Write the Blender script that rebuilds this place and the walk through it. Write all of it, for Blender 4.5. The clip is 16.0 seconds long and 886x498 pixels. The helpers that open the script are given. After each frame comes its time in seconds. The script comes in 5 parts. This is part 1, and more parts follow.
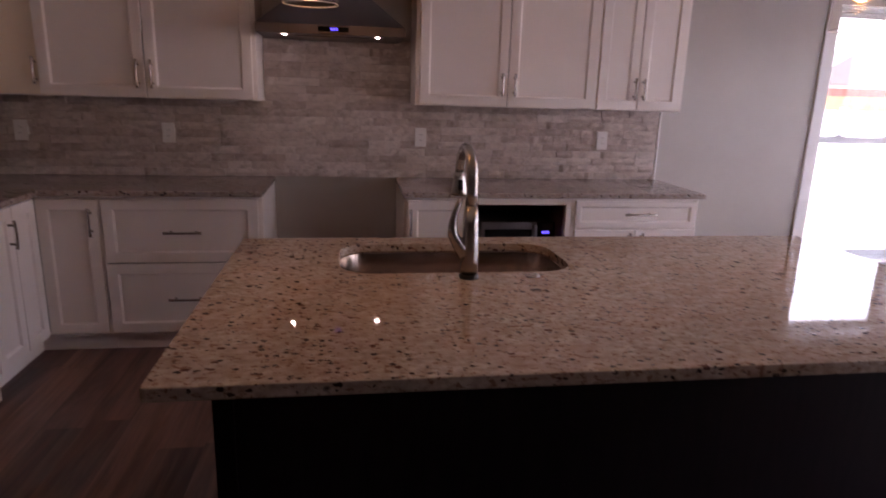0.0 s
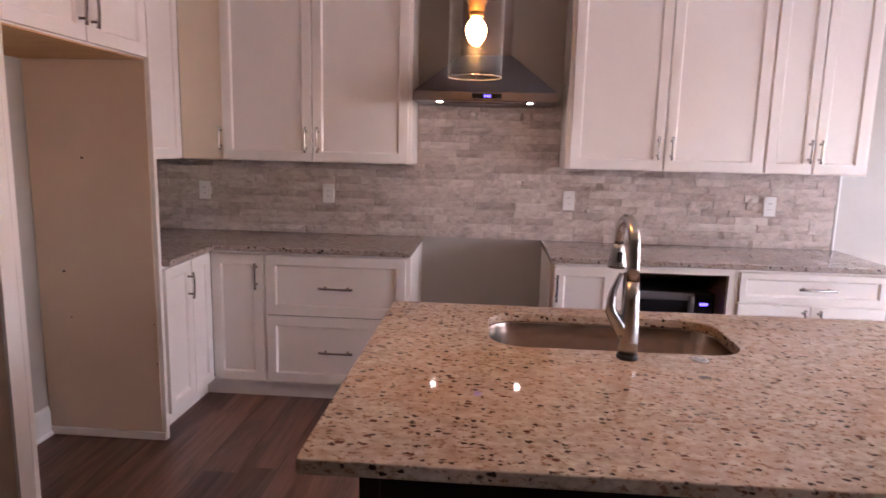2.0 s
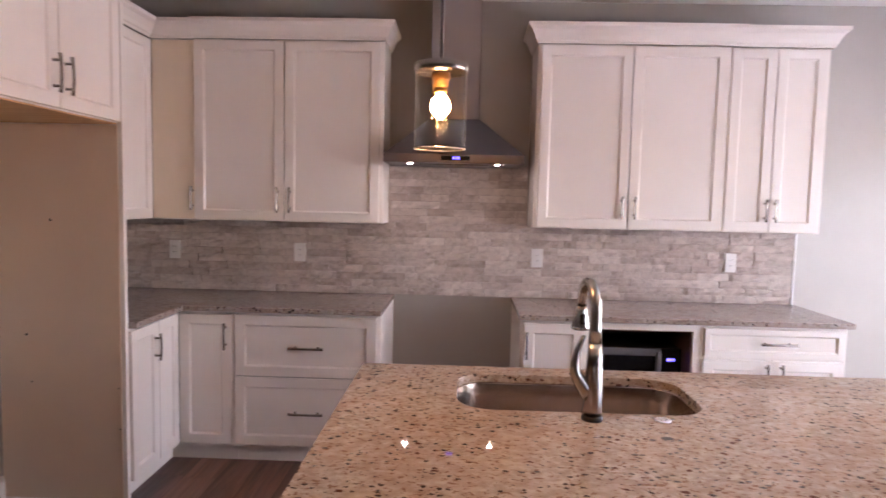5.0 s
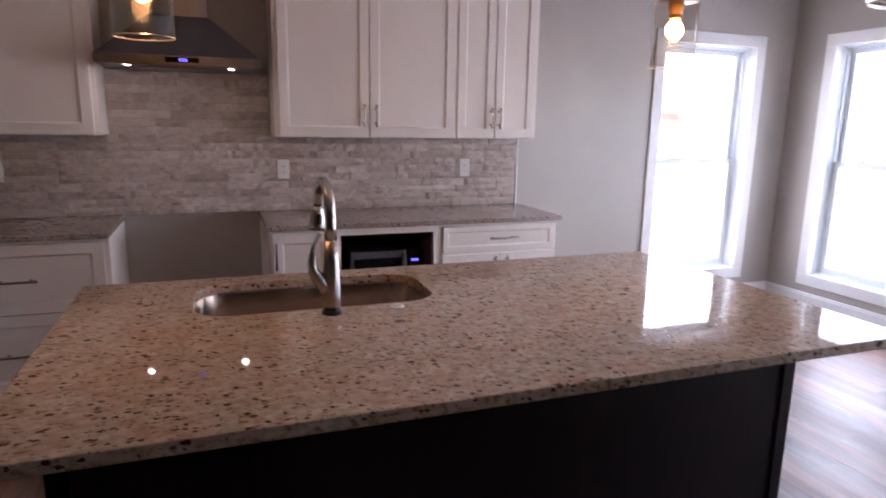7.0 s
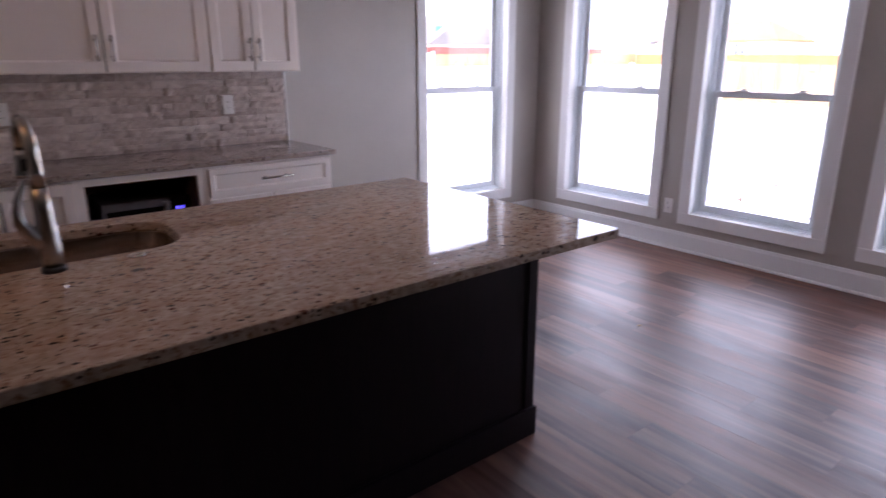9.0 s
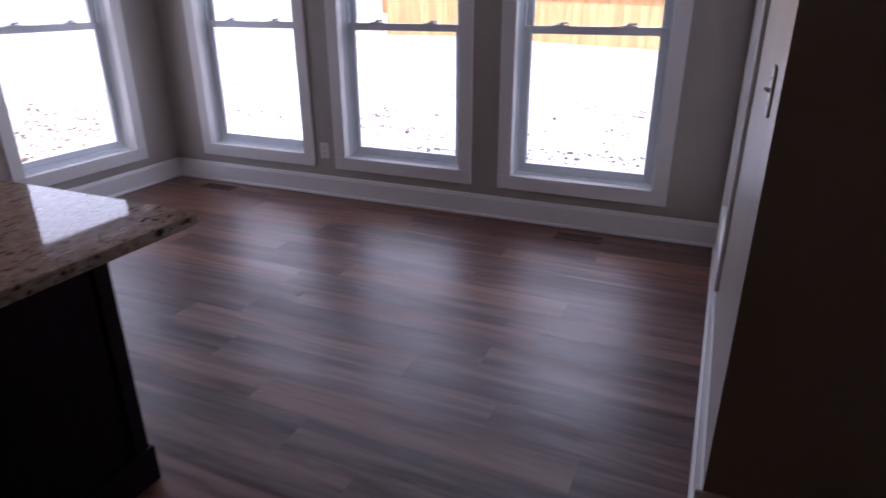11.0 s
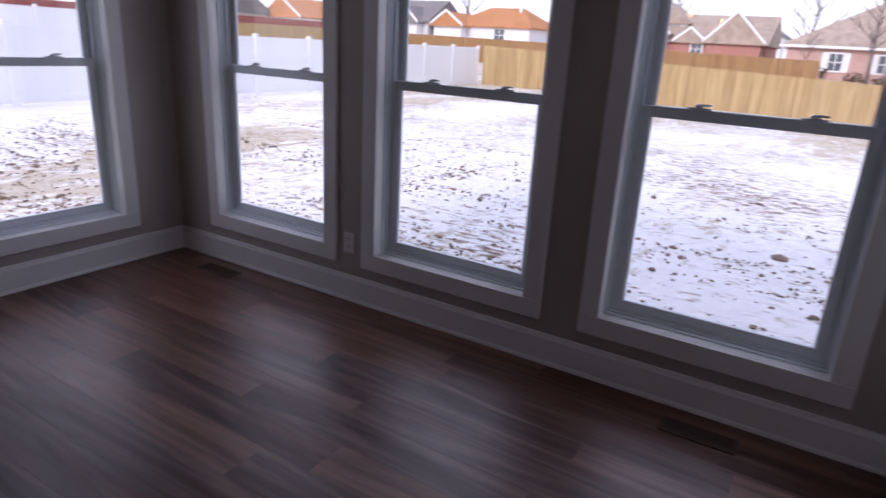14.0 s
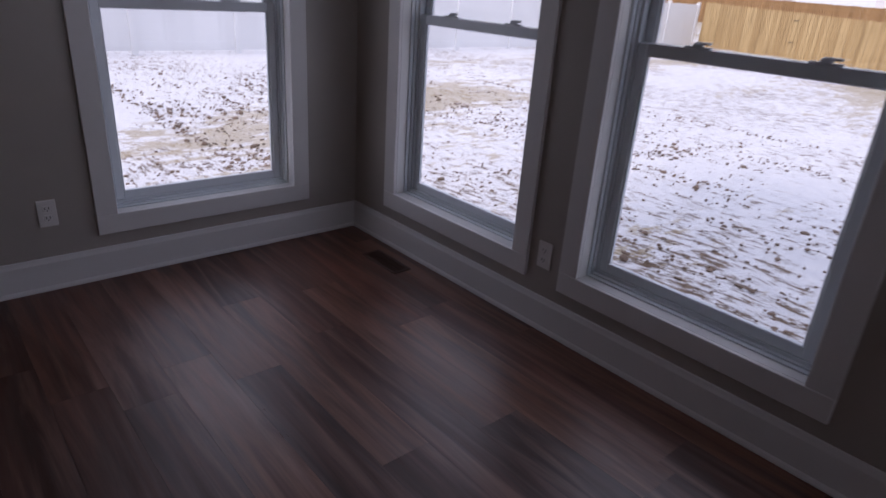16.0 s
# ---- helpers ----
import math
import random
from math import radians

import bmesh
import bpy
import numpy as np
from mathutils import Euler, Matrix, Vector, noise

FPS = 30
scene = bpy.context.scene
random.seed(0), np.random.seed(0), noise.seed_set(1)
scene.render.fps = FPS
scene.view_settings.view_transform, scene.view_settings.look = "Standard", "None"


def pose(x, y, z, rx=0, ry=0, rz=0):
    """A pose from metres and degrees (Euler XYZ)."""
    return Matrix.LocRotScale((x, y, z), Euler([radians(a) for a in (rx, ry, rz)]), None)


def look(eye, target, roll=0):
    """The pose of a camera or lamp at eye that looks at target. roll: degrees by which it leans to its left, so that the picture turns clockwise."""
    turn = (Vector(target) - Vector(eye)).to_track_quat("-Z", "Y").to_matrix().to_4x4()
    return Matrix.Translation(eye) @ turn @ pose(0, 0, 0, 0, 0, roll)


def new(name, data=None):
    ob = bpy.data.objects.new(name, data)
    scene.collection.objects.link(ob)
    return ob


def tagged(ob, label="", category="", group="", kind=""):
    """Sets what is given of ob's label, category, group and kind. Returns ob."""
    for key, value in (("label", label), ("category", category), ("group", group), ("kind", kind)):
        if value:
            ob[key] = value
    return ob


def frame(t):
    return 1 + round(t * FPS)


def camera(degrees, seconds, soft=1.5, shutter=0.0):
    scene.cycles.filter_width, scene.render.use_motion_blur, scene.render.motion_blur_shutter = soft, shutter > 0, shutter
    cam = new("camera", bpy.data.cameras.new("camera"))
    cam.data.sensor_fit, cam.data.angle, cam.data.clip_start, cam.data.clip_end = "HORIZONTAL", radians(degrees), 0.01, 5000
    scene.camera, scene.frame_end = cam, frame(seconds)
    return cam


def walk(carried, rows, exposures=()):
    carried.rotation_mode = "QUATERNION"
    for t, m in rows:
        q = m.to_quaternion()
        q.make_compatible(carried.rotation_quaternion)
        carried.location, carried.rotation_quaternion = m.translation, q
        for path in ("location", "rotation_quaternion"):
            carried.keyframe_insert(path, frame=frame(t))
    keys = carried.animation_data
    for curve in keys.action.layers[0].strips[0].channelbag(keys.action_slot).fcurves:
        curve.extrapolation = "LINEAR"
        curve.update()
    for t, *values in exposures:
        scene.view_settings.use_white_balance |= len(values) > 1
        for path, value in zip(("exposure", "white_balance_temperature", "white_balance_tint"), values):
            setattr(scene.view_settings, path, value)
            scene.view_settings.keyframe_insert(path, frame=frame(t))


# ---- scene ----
cam = camera(70.6, 16.0, soft=1.5, shutter=0.5)
PATH = [
    (0, (0.213, -4.089, 1.46), (0.51, -2.171, 0.975), 1.7),
    (0.5, (0.217, -4.04, 1.463), (0.377, -2.086, 1.068), 1.2),
    (1, (0.202, -4.024, 1.471), (0.258, -2.055, 1.13), 1.9),
    (1.5, (0.185, -4.024, 1.479), (0.153, -2.053, 1.143), 1.2),
    (2, (0.165, -4.023, 1.49), (0.028, -2.054, 1.169), 1.4),
    (2.5, (0.15, -4.025, 1.497), (-0.078, -2.057, 1.22), 1.3),
    (3, (0.14, -4.034, 1.505), (-0.179, -2.076, 1.251), 0.8),
    (3.2, (0.133, -4.033, 1.507), (-0.221, -2.079, 1.271), 0.9),
    (5.3, (0.199, -4.063, 1.533), (0.253, -2.069, 1.381), 1.3),
    (5.5, (0.207, -4.064, 1.525), (0.348, -2.076, 1.362), 1.3),
    (6, (0.235, -4.06, 1.506), (0.606, -2.111, 1.252), 1.4),
    (6.5, (0.247, -4.074, 1.492), (0.786, -2.178, 1.156), 1.3),
    (7, (0.263, -4.093, 1.479), (0.938, -2.252, 1.084), 1.0),
    (7.5, (0.288, -4.12, 1.471), (1.095, -2.355, 0.99), 0.6),
    (8, (0.297, -4.126, 1.464), (1.216, -2.42, 0.969), 1.4),
    (8.5, (0.313, -4.144, 1.456), (1.334, -2.509, 0.924), 1.3),
    (9, (0.401, -4.155, 1.44), (1.593, -2.655, 0.866), -0.2),
    (9.5, (0.591, -4.153, 1.451), (1.914, -2.752, 0.917), 0.4),
    (10, (0.741, -4.13, 1.43), (2.21, -2.91, 0.836), 0.1),
    (10.2, (0.778, -4.12, 1.414), (2.314, -3.026, 0.746), -0.2),
    (12.3, (1.604, -3.962, 1.4), (3.454, -3.543, 0.766), 1.1),
    (12.5, (1.711, -3.921, 1.411), (3.571, -3.541, 0.782), 1.1),
    (13, (1.897, -3.833, 1.416), (3.742, -3.382, 0.791), 1.8),
    (13.5, (2.131, -3.759, 1.438), (3.886, -2.995, 0.856), 3.0),
    (14, (2.274, -3.626, 1.422), (3.898, -2.64, 0.796), 3.3),
    (14.5, (2.326, -3.481, 1.416), (3.833, -2.329, 0.782), 2.2),
    (15, (2.448, -3.374, 1.404), (3.833, -2.112, 0.704), 0.5),
    (15.5, (2.685, -3.236, 1.407), (3.993, -1.895, 0.705), 3.2),
    (16, (2.869, -2.997, 1.369), (4.1, -1.626, 0.591), 4.1),
]
EXPOSURES = [(0.0, 3.2, 6850, 37), (0.6, 3.98, 6550, 32), (1.5, 4.5, 6550, 28), (3.0, 4.88, 6600, 28), (5.5, 4.7, 6350, 22), (6.5, 4.15, 6300, 23), (7.5, 3.55, 6200, 25), (9.0, 3.0, 6250, 29), (10.0, 2.5, 6200, 30),
             (12.5, 1.35, 6050, 33), (14.0, 0.9, 6150, 29), (16.0, 0.6, 6250, 28)]
walk(cam, [(t, look(eye, target, roll)) for t, eye, target, roll in PATH], EXPOSURES)

# ---- world, sun and large lights ----
world = bpy.data.worlds.new("sky")
scene.world = world
world.use_nodes = True
wn = world.node_tree.nodes
sky = wn.new("ShaderNodeTexSky")
sky.sky_type = "NISHITA"
sky.sun_disc = False
sky.sun_elevation = radians(32)
sky.sun_rotation = radians(268)
sky.dust_density = 1.5
sky.air_density = 1.0
sky.ozone_density = 2.0
wn["Background"].inputs["Strength"].default_value = 0.15
haze = wn.new("ShaderNodeMix")          # thin bright overcast over the clear sky
haze.data_type = "RGBA"
haze.inputs["Factor"].default_value = 0.7
haze.inputs["B"].default_value = (5.3, 5.5, 5.9, 1)
world.node_tree.links.new(sky.outputs[0], haze.inputs["A"])
world.node_tree.links.new(haze.outputs["Result"], wn["Background"].inputs["Color"])
sun = new("sun", bpy.data.lights.new("sun", "SUN"))
sun.data.energy = 1.2
sun.data.angle = radians(14.0)
sun.data.color = (1.0, 0.93, 0.84)
sun.matrix_world = look((-20, 0.6, 12.6), (0, 0, 0))


# ---- materials ----
def shader(name, color, rough=0.5, metal=0.0, spec=0.5, coat=0.0):
    m = bpy.data.materials.new(name)
    m.use_nodes = True
    b = m.node_tree.nodes["Principled BSDF"]
    b.inputs["Base Color"].default_value = (*color, 1)
    b.inputs["Roughness"].default_value = rough
    b.inputs["Metallic"].default_value = metal
    b.inputs["Specular IOR Level"].default_value = spec
    b.inputs["Coat Weight"].default_value = coat
    return m, m.node_tree.nodes, m.node_tree.links, b


def coords(n, l, scale=(1, 1, 1), kind="Object"):
    tc, mp = n.new("ShaderNodeTexCoord"), n.new("ShaderNodeMapping")
    mp.inputs["Scale"].default_value = scale
    l.new(tc.outputs[kind], mp.inputs["Vector"])
    return mp.outputs["Vector"]


def world_coords(n, l, scale=(1, 1, 1), shift=False):
    g, mp = n.new("ShaderNodeNewGeometry"), n.new("ShaderNodeMapping")
    mp.inputs["Scale"].default_value = scale
    l.new(g.outputs["Position"], mp.inputs["Vector"])
    if shift:
        oi, mul = n.new("ShaderNodeObjectInfo"), n.new("ShaderNodeMath")
        mul.operation = "MULTIPLY"
        mul.inputs[1].default_value = 37.0
        l.new(oi.outputs["Random"], mul.inputs[0])
        l.new(mul.outputs[0], mp.inputs["Location"])
    return mp.outputs["Vector"]


def noise_tex(n, l, vec, scale, detail=4.0, rough=0.55, dist=0.0):
    t = n.new("ShaderNodeTexNoise")
    t.inputs["Scale"].default_value = scale
    t.inputs["Detail"].default_value = detail
    t.inputs["Roughness"].default_value = rough
    t.inputs["Distortion"].default_value = dist
    l.new(vec, t.inputs["Vector"])
    return t.outputs["Fac"]


def ramp(n, l, fac, stops):
    r = n.new("ShaderNodeValToRGB")
    e = r.color_ramp.elements
    while len(e) < len(stops):
        e.new(0.5)
    for k, (p, c) in zip(e, stops):
        k.position = p
        k.color = (*c, 1) if len(c) == 3 else c
    l.new(fac, r.inputs["Fac"])
    return r.outputs["Color"]


def mix(n, l, fac, a, b, mode="MIX"):
    x = n.new("ShaderNodeMix")
    x.data_type, x.blend_type = "RGBA", mode
    for sock, v in ((x.inputs["Factor"], fac), (x.inputs["A"], a), (x.inputs["B"], b)):
        if isinstance(v, (int, float)):
            sock.default_value = v
        elif isinstance(v, tuple):
            sock.default_value = (*v, 1)
        else:
            l.new(v, sock)
    return x.outputs["Result"]


def bump(n, l, b, height, strength=0.2, distance=0.002):
    x = n.new("ShaderNodeBump")
    x.inputs["Strength"].default_value = strength
    x.inputs["Distance"].default_value = distance
    l.new(height, x.inputs["Height"])
    l.new(x.outputs["Normal"], b.inputs["Normal"])


def painted(name, color, rough, var=0.06, bump_s=0.12, scale=260):
    m, n, l, b = shader(name, color, rough)
    v = world_coords(n, l)
    big = noise_tex(n, l, v, 1.7, 3)
    lo = tuple(c * (1 - var) for c in color)
    hi = tuple(min(1, c * (1 + var)) for c in color)
    l.new(ramp(n, l, big, [(0.3, lo), (0.7, hi)]), b.inputs["Base Color"])
    bump(n, l, b, noise_tex(n, l, v, scale, 2), bump_s, 0.001)
    return m


WALL = painted("greige_wall_paint", (0.410, 0.376, 0.338), 0.36)
WALL.node_tree.nodes["Principled BSDF"].inputs["Specular IOR Level"].default_value = 0.6
CEIL = painted("white_ceiling_paint", (0.78, 0.76, 0.73), 0.85)
TRIM = painted("white_trim_paint", (0.76, 0.75, 0.74), 0.35, 0.03, 0.05, 90)
CAB = painted("white_cabinet_lacquer", (0.83, 0.768, 0.72), 0.38, 0.03, 0.06, 120)
VINYL = painted("white_window_vinyl", (0.75, 0.80, 0.84), 0.16, 0.02, 0.03, 60)
JAMB = painted("semi_gloss_jamb_paint", (0.80, 0.80, 0.79), 0.16, 0.02, 0.03, 60)
PLASTIC = shader("white_plastic", (0.78, 0.76, 0.74), 0.35)[0]
BLACK = shader("black_plastic", (0.012, 0.012, 0.014), 0.35)[0]
DARKSLOT = shader("dark_slot", (0.02, 0.018, 0.016), 0.7)[0]
BLACKGLASS = shader("black_glass", (0.01, 0.01, 0.012), 0.06)[0]


def espresso():
    m, n, l, b = shader("espresso_stained_wood", (0.010, 0.005, 0.007), 0.55, 0, 0.15)
    v = world_coords(n, l, (1, 1, 0.08))
    g = noise_tex(n, l, v, 45, 6, 0.6, 0.6)
    l.new(ramp(n, l, g, [(0.3, (0.005, 0.0024, 0.0042)), (0.7, (0.012, 0.0050, 0.0085))]), b.inputs["Base Color"])
    bump(n, l, b, g, 0.15, 0.001)
    return m


ESPRESSO = espresso()


def brushed(name, color, rough, direction):
    m, n, l, b = shader(name, color, rough, 1.0)
    v = coords(n, l, direction)
    g = noise_tex(n, l, v, 30, 3)
    r = n.new("ShaderNodeMapRange")
    r.inputs["To Min"].default_value = rough * 0.75
    r.inputs["To Max"].default_value = rough * 1.35
    l.new(g, r.inputs["Value"])
    l.new(r.outputs["Result"], b.inputs["Roughness"])
    bump(n, l, b, g, 0.05, 0.0006)
    return m


STEEL = brushed("brushed_stainless_steel", (0.20, 0.178, 0.182), 0.40, (1, 30, 30))
DUCTSTEEL, duct_nodes, duct_links, duct = shader("polished_duct_steel", (0.44, 0.39, 0.385), 0.15, 1.0)
grain = duct_nodes.new("ShaderNodeTangent")      # rolled sheet: reflections drawn out upright
grain.direction_type, grain.axis = "RADIAL", "Z"
duct.inputs["Anisotropic"].default_value = 0.92
duct.inputs["Anisotropic Rotation"].default_value = 0.25
duct_links.new(grain.outputs[0], duct.inputs["Tangent"])
SINKSTEEL = brushed("satin_sink_steel", (0.46, 0.36, 0.30), 0.15, (1, 1, 25))
NICKEL = brushed("brushed_nickel", (0.50, 0.485, 0.475), 0.23, (20, 20, 1))
CAPNICKEL = brushed("satin_nickel_cap", (0.40, 0.375, 0.36), 0.2, (20, 20, 1))
PULLNICKEL = brushed("polished_nickel_pull", (0.40, 0.36, 0.33), 0.11, (20, 20, 1))
BRASS = brushed("aged_brass", (0.30, 0.18, 0.085), 0.5, (20, 20, 1))
CHROME = shader("chrome", (0.8, 0.79, 0.78), 0.08, 1.0)[0]


def granite(name, light_cast):
    m, n, l, b = shader(name, (0.5, 0.38, 0.28), 0.035)
    v = world_coords(n, l, (0.72, 1.0, 1.0))
    base = ramp(n, l, noise_tex(n, l, v, 32, 5, 0.65), [(0.3, (0.36, 0.235, 0.165)), (0.5, (0.51, 0.375, 0.285)), (0.66, (0.62, 0.505, 0.41))])
    patch = ramp(n, l, noise_tex(n, l, v, 5.5, 4, 0.6), [(0.38, (0, 0, 0)), (0.62, (1, 1, 1))])
    c = mix(n, l, patch, base, ramp(n, l, noise_tex(n, l, v, 55, 4), [(0.35, (0.38, 0.29, 0.22)), (0.65, (0.61, 0.51, 0.41))]))
    c = mix(n, l, ramp(n, l, noise_tex(n, l, v, 80, 3, 0.6, 0.2), [(0.57, (0, 0, 0)), (0.63, (0.8, 0.8, 0.8))]), c, (0.24, 0.115, 0.065))
    # mineral grains: one rounded, ragged fleck in some of the cells
    for scale, share, size, ragged, tint in ((76, 0.46, 0.52, 32, (0.042, 0.028, 0.025)), (56, 0.15, 0.46, 30, (0.12, 0.048, 0.032)), (24, 0.05, 0.34, 18, (0.035, 0.030, 0.032))):
        warp = n.new("ShaderNodeTexNoise")
        warp.inputs["Scale"].default_value = scale * 2.1
        warp.inputs["Detail"].default_value = 3
        l.new(v, warp.inputs["Vector"])
        off = n.new("ShaderNodeVectorMath")
        off.operation = "MULTIPLY_ADD"
        k = ragged * 0.00035
        off.inputs[1].default_value = (k * 1.3, k, k)
        l.new(warp.outputs["Color"], off.inputs[0])
        l.new(v, off.inputs[2])
        cells = n.new("ShaderNodeTexVoronoi")
        cells.inputs["Scale"].default_value = scale
        l.new(off.outputs[0], cells.inputs["Vector"])
        pick = n.new("ShaderNodeSeparateColor")
        l.new(cells.outputs["Color"], pick.inputs[0])
        reach = n.new("ShaderNodeMapRange")       # chosen cells get a radius, the others none
        reach.inputs["From Min"].default_value, reach.inputs["From Max"].default_value = 1 - share, 1.0
        reach.inputs["To Min"].default_value, reach.inputs["To Max"].default_value = 0.0, size
        l.new(pick.outputs["Red"], reach.inputs["Value"])
        gap = n.new("ShaderNodeMath")
        gap.operation = "SUBTRACT"
        l.new(reach.outputs["Result"], gap.inputs[0])
        l.new(cells.outputs["Distance"], gap.inputs[1])
        c = mix(n, l, ramp(n, l, gap.outputs[0], [(0.0, (0, 0, 0)), (0.09, (0.95, 0.95, 0.95))]), c, tint)
    # colour cast of the light, multiplied into the stone
    c = mix(n, l, 1.0, c, light_cast, "MULTIPLY")
    l.new(c, b.inputs["Base Color"])
    return m


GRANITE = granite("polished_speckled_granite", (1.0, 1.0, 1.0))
# same granite for the wall counters, their cooler, greyer light tinted in
COOLLITGRANITE = granite("granite_in_cooler_light", (0.72, 0.76, 0.86))


def split_stone():
    m, n, l, b = shader("split_face_quartzite", (0.4, 0.36, 0.33), 0.72)
    v = world_coords(n, l, (0.8, 1, 1), True)
    oi = n.new("ShaderNodeObjectInfo")
    tone = ramp(n, l, oi.outputs["Random"], [(0.0, (0.44, 0.362, 0.325)), (0.3, (0.51, 0.432, 0.39)), (0.75, (0.56, 0.482, 0.44)), (1.0, (0.61, 0.54, 0.50))])
    g = noise_tex(n, l, v, 24, 7, 0.62, 0.4)
    c = mix(n, l, 0.6, tone, ramp(n, l, g, [(0.28, (0.5, 0.46, 0.43)), (0.5, (0.95, 0.93, 0.92)), (0.75, (1.25, 1.22, 1.2))]), "MULTIPLY")
    c = mix(n, l, ramp(n, l, noise_tex(n, l, v, 60, 4), [(0.62, (0, 0, 0)), (0.75, (0.5, 0.5, 0.5))]), c, (0.66, 0.63, 0.6))
    l.new(c, b.inputs["Base Color"])
    bump(n, l, b, g, 0.7, 0.008)
    return m


STONE = split_stone()
GROUT = shader("grey_mortar", (0.22, 0.20, 0.19), 0.9)[0]


def plank_wood(name, island=False):
    m, n, l, b = shader(name, (0.2, 0.1, 0.06), 0.45, 0, 0.45)
    v = world_coords(n, l, (1, 0.075, 1), not island)
    src = n.new("ShaderNodeNewGeometry").outputs["Random Per Island"] if island else n.new("ShaderNodeObjectInfo").outputs["Random"]
    tone = ramp(n, l, src, [(0.0, (0.062, 0.021, 0.013)), (0.35, (0.094, 0.033, 0.020)), (0.7, (0.136, 0.051, 0.031)), (1.0, (0.215, 0.100, 0.064))])
    g = noise_tex(n, l, v, 17, 5, 0.58, 0.8)
    streak = noise_tex(n, l, v, 95, 5, 0.65, 0.3)
    c = mix(n, l, 0.9, tone, ramp(n, l, g, [(0.30, (0.48, 0.43, 0.41)), (0.50, (0.95, 0.93, 0.92)), (0.70, (1.6, 1.56, 1.54))]), "MULTIPLY")
    c = mix(n, l, 0.35, c, ramp(n, l, streak, [(0.3, (0.55, 0.52, 0.50)), (0.65, (1.25, 1.22, 1.2))]), "MULTIPLY")
    pale = noise_tex(n, l, v, 8.5, 5, 0.6, 1.2)
    c = mix(n, l, ramp(n, l, pale, [(0.50, (0, 0, 0)), (0.68, (0.6, 0.6, 0.6))]), c, (0.26, 0.125, 0.086))
    # cloudy dark heartwood along the boards
    dark = noise_tex(n, l, v, 7.5, 5, 0.6, 0.9)
    c = mix(n, l, ramp(n, l, dark, [(0.53, (0, 0, 0)), (0.68, (0.75, 0.75, 0.75))]), c, (0.034, 0.016, 0.012))
    l.new(c, b.inputs["Base Color"])
    r = n.new("ShaderNodeMapRange")
    r.inputs["From Min"].default_value, r.inputs["From Max"].default_value = 0.3, 0.7
    r.inputs["To Min"].default_value, r.inputs["To Max"].default_value = 0.22, 0.60
    l.new(mix(n, l, 0.35, mix(n, l, 0.4, g, streak), noise_tex(n, l, world_coords(n, l, (1, 0.16, 1)), 4.0, 4, 0.6, 0.5)), r.inputs["Value"])
    l.new(r.outputs["Result"], b.inputs["Roughness"])
    sheen = n.new("ShaderNodeMapRange")        # the pores are duller than the smooth grain
    sheen.inputs["From Min"].default_value, sheen.inputs["From Max"].default_value = 0.36, 0.64
    sheen.inputs["To Min"].default_value, sheen.inputs["To Max"].default_value = 0.55, 1.3
    l.new(mix(n, l, 0.5, g, pale), sheen.inputs["Value"])
    l.new(sheen.outputs["Result"], b.inputs["Specular IOR Level"])
    bump(n, l, b, mix(n, l, 0.5, streak, g), 0.45, 0.0015)
    return m


PLANK = plank_wood("walnut_vinyl_plank")
PLANKFAR = plank_wood("walnut_vinyl_plank_field", True)
SUBFLOOR = shader("dark_floor_joint", (0.05, 0.025, 0.017), 0.6)[0]


def raw_wood():
    m, n, l, b = shader("unfinished_birch_ply", (0.45, 0.27, 0.15), 0.6)
    v = world_coords(n, l, (0.1, 1, 1))
    l.new(ramp(n, l, noise_tex(n, l, v, 30, 5), [(0.3, (0.56, 0.29, 0.12)), (0.7, (0.72, 0.43, 0.20))]), b.inputs["Base Color"])
    return m


RAW = raw_wood()
LINING = painted("brown_ply_lining", (0.17, 0.095, 0.065), 0.55, 0.12, 0.1, 120)
ALMOND = painted("almond_melamine", (0.77, 0.60, 0.455), 0.45, 0.04, 0.05, 90)
FLATDOOR = painted("cream_cabinet_lacquer", (0.80, 0.68, 0.53), 0.4, 0.03, 0.05, 90)


def glass(name, gloss_rough=0.0, tint=(1, 1, 1), base=0.04):
    m = bpy.data.materials.new(name)
    m.use_nodes = True
    n, l = m.node_tree.nodes, m.node_tree.links
    n.remove(n["Principled BSDF"])
    t, g, f, x = n.new("ShaderNodeBsdfTransparent"), n.new("ShaderNodeBsdfGlossy"), n.new("ShaderNodeLayerWeight"), n.new("ShaderNodeMixShader")
    p, q = n.new("ShaderNodeMath"), n.new("ShaderNodeMath")
    p.operation, q.operation = "POWER", "MULTIPLY_ADD"
    p.inputs[1].default_value = 5.0
    q.inputs[1].default_value, q.inputs[2].default_value = 1 - base, base
    t.inputs["Color"].default_value = (*tint, 1)
    g.inputs["Roughness"].default_value = gloss_rough
    l.new(f.outputs["Facing"], p.inputs[0])
    l.new(p.outputs[0], q.inputs[0])
    l.new(q.outputs[0], x.inputs[0])
    l.new(t.outputs[0], x.inputs[1])
    l.new(g.outputs[0], x.inputs[2])
    l.new(x.outputs[0], n["Material Output"].inputs["Surface"])
    return m


PANE = glass("window_glass", 0.0, (0.97, 0.98, 0.98))
AMBERGLASS = glass("amber_bulb_glass", 0.02, (1.0, 0.86, 0.62), 0.012)
LAMPGLASS = glass("clear_lamp_glass", 0.02, (0.92, 0.905, 0.885), 0.008)


